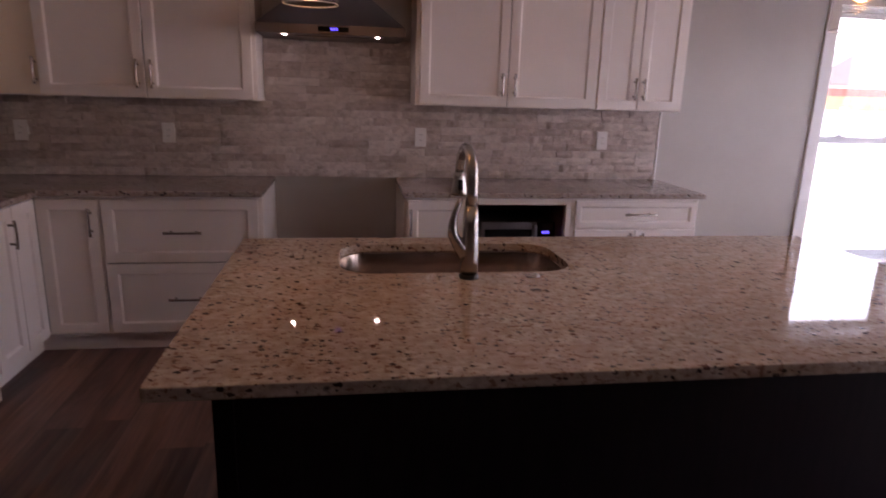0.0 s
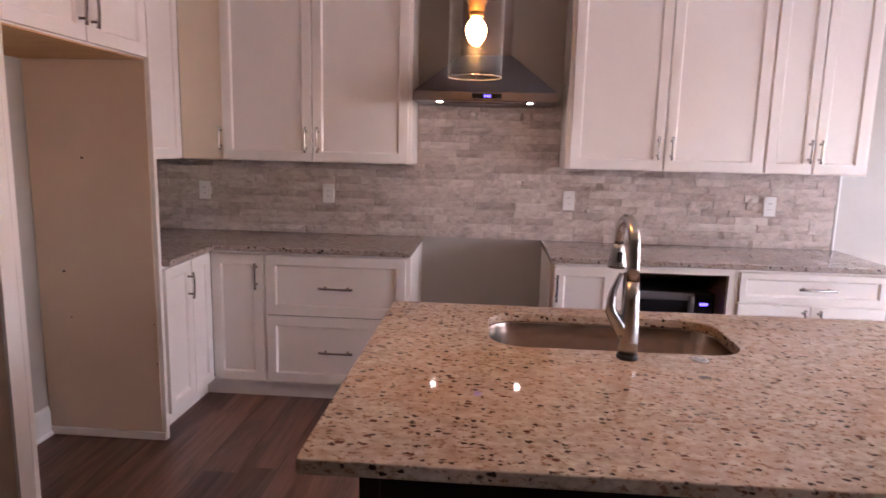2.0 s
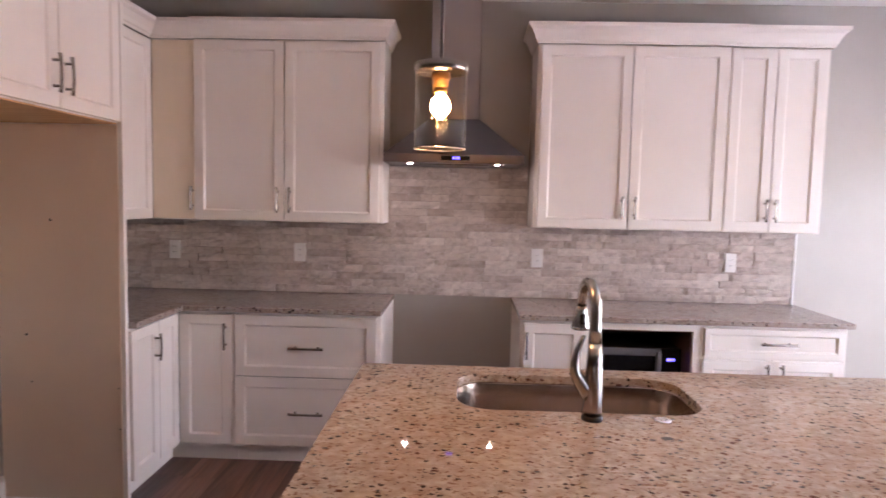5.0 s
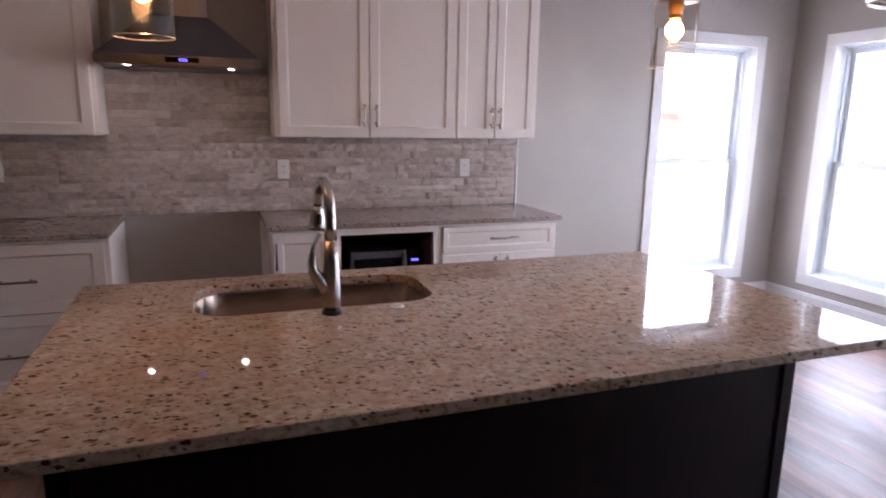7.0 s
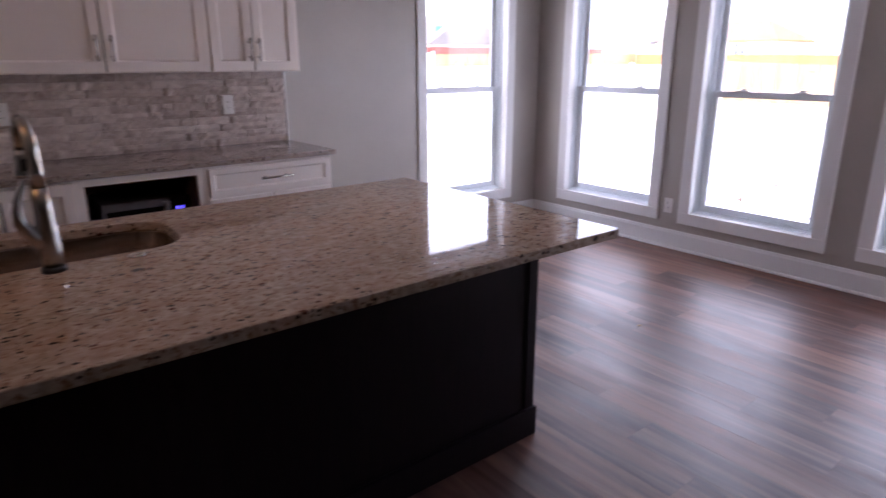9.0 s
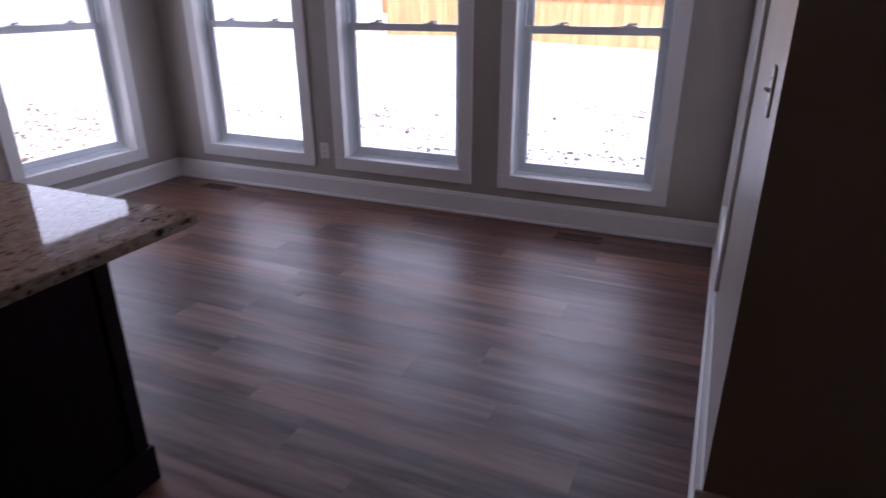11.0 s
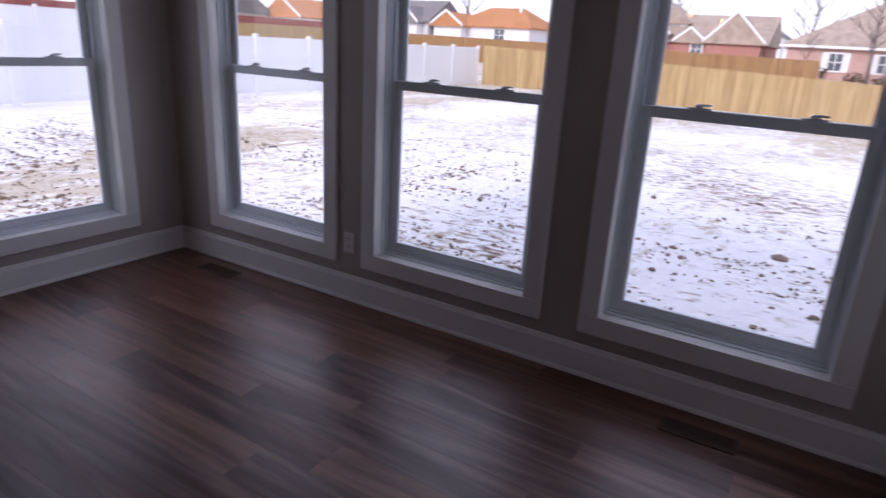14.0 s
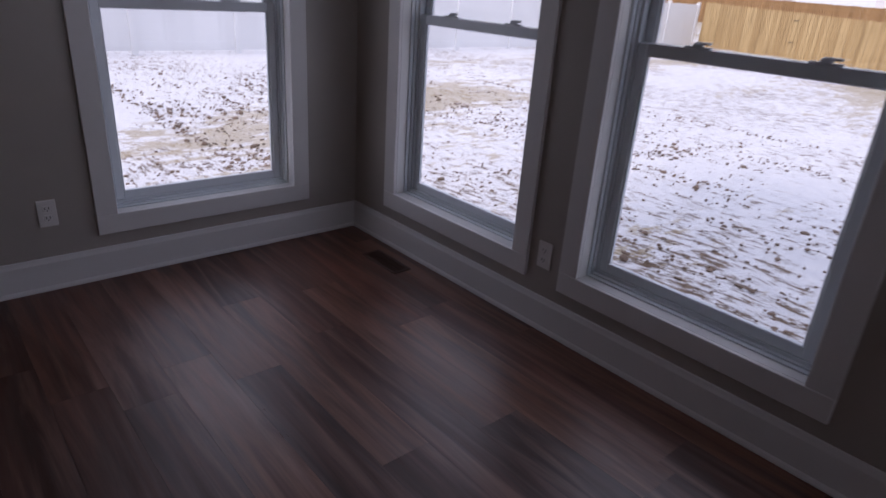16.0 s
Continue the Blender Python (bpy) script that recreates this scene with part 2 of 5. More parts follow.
def glow(name, color, strength):
    m = bpy.data.materials.new(name)
    m.use_nodes = True
    b = m.node_tree.nodes["Principled BSDF"]
    b.inputs["Base Color"].default_value = (*color, 1)
    b.inputs["Emission Color"].default_value = (*color, 1)
    b.inputs["Emission Strength"].default_value = strength
    return m


# opaque pale colour that paints the glint on the clear lamp glass rim
RIMGLINT = shader("glass_rim_glint", (0.85, 0.80, 0.76), 0.25)[0]
BULBGLASS = glow("lit_bulb_glass", (1.0, 0.60, 0.28), 13)
LED = glow("hood_led", (1.0, 0.90, 0.80), 14)
BLUE = glow("blue_display", (0.10, 0.08, 1.0), 0.28)


# ---- building helpers ----
def box(bm, x0, x1, y0, y1, z0, z1, bevel=0.0, seg=1):
    r = bmesh.ops.create_cube(bm, size=1.0)
    vs = r["verts"]
    bmesh.ops.scale(bm, vec=(abs(x1 - x0), abs(y1 - y0), abs(z1 - z0)), verts=vs)
    bmesh.ops.translate(bm, vec=((x0 + x1) / 2, (y0 + y1) / 2, (z0 + z1) / 2), verts=vs)
    if bevel:
        es = list({e for v in vs for e in v.link_edges})
        bmesh.ops.bevel(bm, geom=es, offset=bevel, segments=seg, affect="EDGES", profile=0.6)


def lathe(bm, profile, seg=24, axis=(0, 0), caps=True):
    """Turns (radius, z) pairs round a vertical axis."""
    rings = []
    for r, z in profile:
        rings.append([bm.verts.new((axis[0] + r * math.cos(2 * math.pi * i / seg), axis[1] + r * math.sin(2 * math.pi * i / seg), z)) for i in range(seg)])
    for a, c in zip(rings, rings[1:]):
        for i in range(seg):
            bm.faces.new((a[i], a[(i + 1) % seg], c[(i + 1) % seg], c[i]))
    if caps:
        bm.faces.new(rings[0][::-1])
        bm.faces.new(rings[-1])
    for f in bm.faces:
        f.smooth = True


def tube(bm, pts, radii, seg=14):
    """A round tube along points, with a radius at each."""
    pts = [Vector(p) for p in pts]
    rings, side = [], None
    for i, p in enumerate(pts):
        d = (pts[min(i + 1, len(pts) - 1)] - pts[max(i - 1, 0)]).normalized()
        if side is None:
            side = d.orthogonal().normalized()
        side = (side - d * side.dot(d)).normalized()
        up = d.cross(side)
        r = radii[i] if isinstance(radii, (list, tuple)) else radii
        rings.append([bm.verts.new(p + (side * math.cos(2 * math.pi * k / seg) + up * math.sin(2 * math.pi * k / seg)) * r) for k in range(seg)])
    for a, c in zip(rings, rings[1:]):
        for i in range(seg):
            bm.faces.new((a[i], a[(i + 1) % seg], c[(i + 1) % seg], c[i])).smooth = True
    bm.faces.new(rings[0][::-1])
    bm.faces.new(rings[-1])


def mesh_of(name, bm, material):
    bmesh.ops.recalc_face_normals(bm, faces=bm.faces[:])
    me = bpy.data.meshes.new(name)
    bm.to_mesh(me)
    bm.free()
    me.materials.append(material)
    return me


def part(name, bm, material, parent=None, label="", m=None):
    ob = new(name, mesh_of(name, bm, material))
    ob.parent = parent
    if m is not None:
        ob.matrix_basis = m
    return tagged(ob, label)


def thing(name, m, label, category, group="", kind=""):
    ob = new(name)
    ob.matrix_basis = m
    return tagged(ob, label, category, group, kind)


def solid(name, boxes, material, label, kind="structure", category="", bevel=0.0):
    bm = bmesh.new()
    for bx in boxes:
        box(bm, *bx, bevel=bevel)
    ob = new(name, mesh_of(name, bm, material))
    return tagged(ob, label, category, "", kind)


def rounded_rect(x0, x1, y0, y1, r, seg=8):
    out = []
    for cx, cy, a0 in ((x1 - r, y1 - r, 0), (x0 + r, y1 - r, 90), (x0 + r, y0 + r, 180), (x1 - r, y0 + r, 270)):
        for i in range(seg + 1):
            a = radians(a0 + 90 * i / seg)
            out.append((cx + r * math.cos(a), cy + r * math.sin(a)))
    return out


def slab(outlines, z0, z1, edge=0.0035):
    """A flat slab from an outline and holes in it, with eased edges."""
    bm = bmesh.new()
    es = []
    for loop in outlines:
        vs = [bm.verts.new((x, y, z1)) for x, y in loop]
        es += [bm.edges.new((vs[i], vs[(i + 1) % len(vs)])) for i in range(len(vs))]
    bmesh.ops.triangle_fill(bm, edges=es, use_beauty=True)
    bmesh.ops.recalc_face_normals(bm, faces=bm.faces[:])
    r = bmesh.ops.extrude_face_region(bm, geom=bm.faces[:])
    bmesh.ops.translate(bm, vec=(0, 0, z0 - z1), verts=[g for g in r["geom"] if isinstance(g, bmesh.types.BMVert)])
    bmesh.ops.recalc_face_normals(bm, faces=bm.faces[:])
    rim = [e for e in bm.edges if len(e.link_faces) == 2 and e.calc_face_angle(0) > 1.2 and abs(e.verts[0].co.z - e.verts[1].co.z) < 1e-6]
    if edge:
        bmesh.ops.bevel(bm, geom=rim, offset=edge, segments=2, affect="EDGES", profile=0.5)
    return bm


# ---- structure ----
H = 2.79           # ceiling height
XE = 4.83          # inner face of the east window wall
YS = -4.205        # inner face of the nook's south wall
XW = -2.02         # kitchen's west wall
XR = 2.50          # where the nook's south wall ends
YB = -9.6          # far end of the living room
T = 0.17           # wall thickness
WZ0, WZ1, WHALF = 0.305, 2.115, 0.445   # window opening
NORTH_W = 3.98
EAST_W = (-0.843, -2.092, -3.349)
SOUTH_W = 4.225


def pierced(lo, hi, centers, half, z0, z1):
    """Spans (a, b, z0, z1) of a wall that runs from lo to hi with openings in it."""
    out, a = [], lo
    for c in sorted(centers):
        out += [(a, c - half, -0.3, H), (c - half, c + half, -0.3, z0), (c - half, c + half, z1, H)]
        a = c + half
    return out + [(a, hi, -0.3, H)]


HO = WHALF + 0.02
solid("wall_north", [(a, b, 0, T, z, w) for a, b, z, w in pierced(XW - T, XE, [NORTH_W], HO, WZ0 - 0.02, WZ1 + 0.02)], WALL, "greige painted wall behind the kitchen run with one window")
solid("wall_east", [(XE, XE + T, a, b, z, w) for a, b, z, w in pierced(YS - T, T, EAST_W, HO, WZ0 - 0.02, WZ1 + 0.02)], WALL, "greige painted wall with three tall windows")
solid("wall_south", [(a, b, YS - T, YS, z, w) for a, b, z, w in pierced(XR, XE, [SOUTH_W], HO, WZ0 - 0.02, WZ1 + 0.02)], WALL, "greige painted nook wall with light switch and window")
solid("wall_return", [(XR, XR + T, YB, YS - T, -0.3, H)], WALL, "greige painted wall turning the corner beside the nook")
solid("wall_west", [(XW - T, XW, -2.075, 0, -0.3, H)], WALL, "greige painted wall behind the refrigerator space")
solid("wall_stub", [(-5.2, -1.415, -2.135, -2.0755, -0.3, H)], WALL, "greige painted wall end beside the refrigerator space")
solid("wall_living_west", [(-5.2 - T, -5.2, YB, -2.0755, -0.3, H)], WALL, "plain greige painted living room wall")
solid("wall_living_south", [(-5.2, XR + T, YB - T, YB, -0.3, H)], WALL, "plain greige painted wall at the living room end")
solid("ceiling", [(-5.5, XE + 0.5, YB - 0.4, 0.55, H, H + 0.16)], CEIL, "flat white painted ceiling")
solid("subfloor", [(-5.2, XW, YB, -2.08, -0.08, -0.0065), (XW, XR + T, YB, 0, -0.08, -0.0065), (XR + T, XE, YS, 0, -0.08, -0.0065)], SUBFLOOR, "dark joints under the plank floor")


def baseboard(name, length, m, label="white painted baseboard with shoe moulding"):
    bm = bmesh.new()
    prof = [(0, 0.0), (-0.026, 0.0), (-0.026, 0.008), (-0.022, 0.016), (-0.015, 0.019), (-0.015, 0.126), (-0.011, 0.136), (-0.008, 0.148), (0, 0.15)]
    ra = [bm.verts.new((0, y, z)) for y, z in prof]
    rb = [bm.verts.new((length, y, z)) for y, z in prof]
    k = len(prof)
    for i in range(k):
        bm.faces.new((ra[i], ra[(i + 1) % k], rb[(i + 1) % k], rb[i]))
    bm.faces.new(ra)
    bm.faces.new(rb[::-1])
    ob = part(name, bm, TRIM, m=m)
    return tagged(ob, label, "", "", "structure")


baseboard("baseboard", XE - 2.318, pose(2.318, -0.001, 0.001))
baseboard("baseboard", -YS - 0.002, pose(XE - 0.001, -0.001, 0.001, 0, 0, -90))
baseboard("baseboard", XE - XR - 0.001, pose(XE - 0.001, YS + 0.001, 0.001, 0, 0, 180))
baseboard("baseboard", 3.0, pose(XR - 0.001, YS + 0.02, 0.001, 0, 0, -90))
baseboard("baseboard", 0.89, pose(XW + 0.001, -2.07, 0.001, 0, 0, 90))


def window(name, m, label):
    w = thing(name, m, label, "window", "tall double-hung windows", "structure")
    cw, g = 0.09, WHALF
    for nm, bx in (("casing", (-g - cw, g + cw, -0.018, 0, WZ1, WZ1 + cw)), ("casing", (-g - cw, g + cw, -0.018, 0, WZ0 - cw, WZ0)),
                   ("casing", (-g - cw, -g, -0.0175, 0, WZ0 + 0.0005, WZ1 - 0.0005)), ("casing", (g, g + cw, -0.0175, 0, WZ0 + 0.0005, WZ1 - 0.0005))):
        bm = bmesh.new()
        box(bm, *bx, bevel=0.002)
        part(nm, bm, TRIM, w)
    for bx in ((-g - 0.02, -g, 0.0005, 0.15, WZ0, WZ1), (g, g + 0.02, 0.0005, 0.15, WZ0, WZ1), (-g - 0.02, g + 0.02, 0.0005, 0.15, WZ0 - 0.02, WZ0), (-g - 0.02, g + 0.02, 0.0005, 0.15, WZ1, WZ1 + 0.02)):
        bm = bmesh.new()
        box(bm, *bx)
        part("jamb", bm, JAMB, w)
    # vinyl frame with stops
    bm = bmesh.new()
    f = 0.026
    for y0, y1, fr in ((0.088, 0.150, f), (0.072, 0.088, f * 0.5)):
        box(bm, -g, -g + fr, y0, y1, WZ0, WZ1)
        box(bm, g - fr, g, y0, y1, WZ0, WZ1)
        box(bm, -g + fr, g - fr, y0, y1, WZ0, WZ0 + fr)
        box(bm, -g + fr, g - fr, y0, y1, WZ1 - fr, WZ1)
    part("window_frame", bm, VINYL, w, "white vinyl frame")
    mid = 1.205
    # narrow moulded stop in front of the sashes
    bm = bmesh.new()
    st = 0.007
    for bx in ((-g, -g + st, WZ0, WZ1), (g - st, g, WZ0, WZ1), (-g + st, g - st, WZ0, WZ0 + st), (-g + st, g - st, WZ1 - st, WZ1)):
        box(bm, bx[0], bx[1], 0.050, 0.0715, bx[2], bx[3], 0.002)
    part("stop", bm, VINYL, w)
    for nm, y0, y1, z0, z1 in (("lower_sash", 0.094, 0.120, WZ0 + f, mid + 0.022), ("upper_sash", 0.122, 0.147, mid - 0.022, WZ1 - f)):
        bm = bmesh.new()
        s, a = 0.036, g - f
        box(bm, -a, -a + s, y0, y1, z0, z1, 0.003)
        box(bm, a - s, a, y0, y1, z0, z1, 0.003)
        box(bm, -a + s, a - s, y0, y1, z0, z0 + (s + 0.006 if nm == "lower_sash" else 0.044), 0.003)
        box(bm, -a + s, a - s, y0, y1, z1 - (0.046 if nm == "lower_sash" else 0.036), z1, 0.003)
        # glazing bead
        for x0, x1, za, zb in ((-a + s, -a + s + 0.008, z0 + s, z1 - 0.036), (a - s - 0.008, a - s, z0 + s, z1 - 0.036)):
            box(bm, x0, x1, y0 + 0.006, y1 - 0.006, za, zb)
        sash = part(nm, bm, VINYL, w)
        bm = bmesh.new()
        yc = (y0 + y1) / 2
        box(bm, -a + s - 0.004, a - s + 0.004, yc - 0.003, yc + 0.003, z0 + s - 0.004, z1 - 0.032)
        pane = part("pane", bm, PANE, sash, "clear glass pane")
        pane.visible_shadow = False
    for sx in (-0.2, 0.2):
        bm = bmesh.new()
        zl = mid + 0.0222
        box(bm, sx - 0.046, sx + 0.046, 0.096, 0.119, zl, zl + 0.007, 0.002)
        lathe(bm, [(0.018, zl + 0.007), (0.018, zl + 0.015), (0.012, zl + 0.020)], 14, (sx, 0.108))
        box(bm, sx - 0.008, sx + 0.044, 0.098, 0.112, zl + 0.013, zl + 0.022, 0.003)
        part("sash_lock", bm, VINYL, w, "cam lock on the meeting rail")
    bm = bmesh.new()
    box(bm, -g - 0.03, g + 0.03, 0.172, 0.20, WZ0 - 0.05, WZ0 - 0.02)
    part("outer_sill", bm, TRIM, w)
    return w


window("window_1", pose(NORTH_W, 0, 0), "white double-hung window overlooking a snowy yard and vinyl fence")
for k, yc in enumerate(EAST_W):
    window("window_%d" % (k + 2), pose(XE, yc, 0, 0, 0, -90), "white double-hung window overlooking a snowy yard and houses")
window("window_5", pose(SOUTH_W, YS, 0, 0, 0, 180), "white double-hung window beside the nook corner")


# ---- kitchen cabinets ----
def shaker(bm, x0, x1, z0, z1, rail=0.056):
    """A door front with a raised frame round a recessed panel, in one shell."""
    e, r = 0.002, rail
    rings = []
    for inset, y in ((0, -0.001), (0, -0.019 + e), (e, -0.019), (r - 0.003, -0.019), (r - 0.001, -0.018), (r + 0.007, -0.0075)):
        rings.append([bm.verts.new(p) for p in ((x0 + inset, y, z0 + inset), (x1 - inset, y, z0 + inset), (x1 - inset, y, z1 - inset), (x0 + inset, y, z1 - inset))])
    for a, b in zip(rings, rings[1:]):
        for k in range(4):
            bm.faces.new((a[k], a[(k + 1) % 4], b[(k + 1) % 4], b[k]))
    bm.faces.new(rings[0][::-1])
    bm.faces.new(rings[-1])


def pull(parent, x, z, upright, length):
    bm = bmesh.new()
    n, half = 9, length / 2
    pts, rad = [], []
    for i in range(n):
        u = -1 + 2 * i / (n - 1)
        bow = 0.006 * (1 - u * u)
        q = u * half
        pts.append((x, -0.046 - bow, z + q) if upright else (x + q, -0.046 - bow, z))
        rad.append(0.0062 + 0.0018 * abs(u) ** 3)
    tube(bm, pts, rad, 10)
    for s in (-0.66, 0.66):
        c = (x, 0, z + s * half) if upright else (x + s * half, 0, z)
        tube(bm, [(c[0], -0.018, c[2]), (c[0], -0.022, c[2]), (c[0], -0.047, c[2])], [0.0085, 0.0055, 0.0055], 10)
    part("handle", bm, PULLNICKEL, parent, "polished nickel bar pull")


def cabinet(name, m, w, d, z0, z1, fronts, label, toe=False, side_l=True, opening=None, category="cabinet", group="white shaker cabinets", kick=(0.0, 0.0)):
    c = thing(name, m, label, category, group)
    bm = bmesh.new()
    zb = z0 + (0.10 if toe else 0)
    if opening is None:
        box(bm, 0, w, 0, d, zb, z1, 0.001)
    else:
        ox0, ox1, oz0, oz1 = opening
        box(bm, 0, ox0, 0, d, zb, z1)
        box(bm, ox1, w, 0, d, zb, z1)
        box(bm, ox0, ox1, 0, d, zb, oz0)
        box(bm, ox0, ox1, 0, d, oz1, z1)
        box(bm, ox0, ox1, d - 0.02, d, oz0, oz1)
    part("body", bm, CAB, c)
    if opening is not None:
        bm = bmesh.new()
        e = 0.004
        box(bm, ox0 + e, ox0 + 2 * e, 0.02, d - 0.024, oz0 + e, oz1 - e)
        box(bm, ox1 - 2 * e, ox1 - e, 0.02, d - 0.024, oz0 + e, oz1 - e)
        box(bm, ox0 + e, ox1 - e, d - 0.028, d - 0.024, oz0 + e, oz1 - e)
        box(bm, ox0 + e, ox1 - e, 0.02, d - 0.028, oz1 - 2 * e, oz1 - e)
        box(bm, ox0 + e, ox1 - e, 0.02, d - 0.028, oz0 + e, oz0 + 2 * e)
        part("lining", bm, LINING, c, "unfinished brown plywood lining")
    if toe:
        bm = bmesh.new()
        box(bm, kick[0], w + kick[1], 0.06, 0.075, z0 + 0.001, zb)
        part("toe_kick", bm, CAB, c)
    for kind, x0, x1, za, zc, handle in fronts:
        bm = bmesh.new()
        x0, x1, za, zc = x0 + 0.0012, x1 - 0.0012, za + 0.0012, zc - 0.0012
        if kind == "slab_door":
            box(bm, x0, x1, -0.019, -0.001, za, zc, 0.0015)
            f = part("door", bm, FLATDOOR, c, "flat cream slab door")
        else:
            shaker(bm, x0, x1, za, zc, 0.056 if (zc - za) > 0.2 else 0.034)
            f = part(kind, bm, CAB, c)
        if handle:
            pull(f, *handle)
    # dark strips on the white bodies stand in for shade between the fronts
    for p, q in zip(fronts, fronts[1:]):
        if p[3:5] == q[3:5] and 0 < q[1] - p[2] < 0.012:
            slit = (p[2] - 0.003, q[1] + 0.003, p[3] + 0.002, p[4] - 0.002)
        elif p[1:3] == q[1:3] and 0 < p[3] - q[4] < 0.016:
            slit = (p[1] + 0.002, p[2] - 0.002, q[4] - 0.003, p[3] + 0.003)
        else:
            continue
        bm = bmesh.new()
        box(bm, slit[0], slit[1], -0.0009, -0.0004, slit[2], slit[3])
        part("front_gap_shade", bm, DARKSLOT, c, "dark strip for the shade between the fronts")
    return c


def crown(x0, x1, yf, z, left=True, right=True, parent=None, m=None, back=0.0):
    prof = [(0.0, 0.0), (0.010, 0.0), (0.012, 0.012), (0.020, 0.020), (0.026, 0.040), (0.044, 0.072), (0.060, 0.084), (0.064, 0.088), (0.064, 0.108), (0.0, 0.108)]
    bm = bmesh.new()
    rings = []
    path = ([(x0, back, 1, 0)] if left else []) + [(x0, yf, 1 if left else 0, 1), (x1, yf, -1 if right else 0, 1)] + ([(x1, back, -1, 0)] if right else [])
    for x, y, sx, sy in path:
        rings.append([bm.verts.new((x - sx * o, y - sy * o, z + h)) for o, h in prof])
    k = len(prof)
    for a, b in zip(rings, rings[1:]):
        for i in range(k):
            bm.faces.new((a[i], a[(i + 1) % k], b[(i + 1) % k], b[i]))
    bm.faces.new(rings[0])
    bm.faces.new(rings[-1][::-1])
    part("crown_moulding", bm, CAB, parent, m=m)


YF = -0.612      # face of the base cabinets
ZT = 0.884       # their top
UZ0, UZ1 = 1.384, 2.455
cabinet("base_cabinet", pose(-1.3925, YF, 0), 0.3085, 0.61, 0, ZT, [("door", 0.0005, 0.3015, 0.12, 0.868, (0.2655, 0.747, True, 0.15))], "white shaker corner base cabinet with one door", toe=True, kick=(-0.0785, 0.0))
cabinet("drawer_cabinet", pose(-1.082, YF, 0), 0.83, 0.61, 0, ZT,
        [("drawer", 0.006, 0.806, 0.520, 0.868, (0.414, 0.69, False, 0.195)), ("drawer", 0.006, 0.806, 0.12, 0.515, (0.414, 0.315, False, 0.195))], "white shaker base cabinet with two deep drawers", toe=True)
cabinet("base_cabinet", pose(-1.412, -1.142, 0, 0, 0, 90), 0.53, 0.6, 0, ZT,
        [("door", 0.012, 0.283, 0.12, 0.868, (0.24, 0.74, True, 0.14)), ("door", 0.287, 0.510, 0.12, 0.868, None)], "white shaker base cabinet with two doors beside refrigerator space", toe=True, kick=(0.0, 0.0595))
cabinet("base_cabinet", pose(0.522, YF, 0), 0.366, 0.61, 0, ZT, [("door", 0.018, 0.348, 0.12, 0.868, (0.036, 0.745, True, 0.15))], "white shaker base cabinet with one narrow door", toe=True)
cabinet("microwave_cabinet", pose(0.888, YF, 0), 0.622, 0.61, 0, ZT, [("drawer", 0.02, 0.602, 0.12, 0.37, (0.311, 0.26, False, 0.195))],
        "white base cabinet with an open microwave niche", toe=True, opening=(0.03, 0.590, 0.40, 0.842))
cabinet("drawer_cabinet", pose(1.511, YF, 0), 0.796, 0.61, 0, ZT,
        [("drawer", 0.02, 0.778, 0.706, 0.868, (0.415, 0.789, False, 0.195)), ("door", 0.02, 0.397, 0.12, 0.694, (0.36, 0.61, True, 0.14)), ("door", 0.401, 0.778, 0.12, 0.694, (0.44, 0.61, True, 0.14))],
        "white shaker base cabinet with drawer over two doors", toe=True)


def upper(name, x0, x1, yf, fronts, label, left, right, z0=UZ0, z1=UZ1):
    c = cabinet(name, pose(x0, yf, 0), x1 - x0, -yf - 0.002, z0, z1, fronts, label, category="wall cabinet", group="white shaker wall cabinets")
    crown(0.0, x1 - x0, -0.019, z1, left, right, c, back=-yf - 0.02)
    return c


D0, D1 = UZ0 + 0.004, UZ1 - 0.006
upper("wall_cabinet", -1.432, -0.293, -0.312, [("door", 0.004, 0.5445, D0, D1, (0.510, 1.513, True, 0.15)), ("door", 0.5485, 1.118, D0, D1, (0.584, 1.513, True, 0.15))],
      "white shaker wall cabinet with two tall doors and crown", False, True)
upper("wall_cabinet", 0.605, 1.714, -0.314, [("door", 0.022, 0.5515, D0, D1, (0.516, 1.513, True, 0.13)), ("door", 0.5555, 1.098, D0, D1, (0.590, 1.513, True, 0.13))],
      "white shaker wall cabinet with two tall doors and crown", True, True)
upper("wall_cabinet", 1.715, 2.292, -0.300, [("door", 0.012, 0.2695, D0, D1, (0.244, 1.513, True, 0.13)), ("door", 0.2735, 0.558, D0, D1, (0.300, 1.513, True, 0.13))],
      "narrow white shaker wall cabinet with two doors and crown", False, True)
upper("corner_cabinet", -1.692, -1.433, -0.290, [("slab_door", 0.001, 0.258, D0, D1, (0.244, 1.513, True, 0.14))],
      "white corner wall cabinet with one narrow door", False, False)
c = cabinet("wall_cabinet", pose(-1.711, -1.142, 0, 0, 0, 90), 0.85, 0.30, UZ0, UZ1, [("door", 0.004, 0.405, D0, D1, (0.37, 1.513, True, 0.14)), ("door", 0.409, 0.8325, D0, D1, (0.44, 1.513, True, 0.14))],
            "white wall cabinet on the side wall near the corner", category="wall cabinet", group="white shaker wall cabinets")
crown(0.0, 0.80, -0.019, UZ1, False, False, c)
# refrigerator surround
rs = thing("refrigerator_surround", pose(-1.7, -1.6, 0), "tall white panels framing the empty refrigerator space", "cabinet panel")
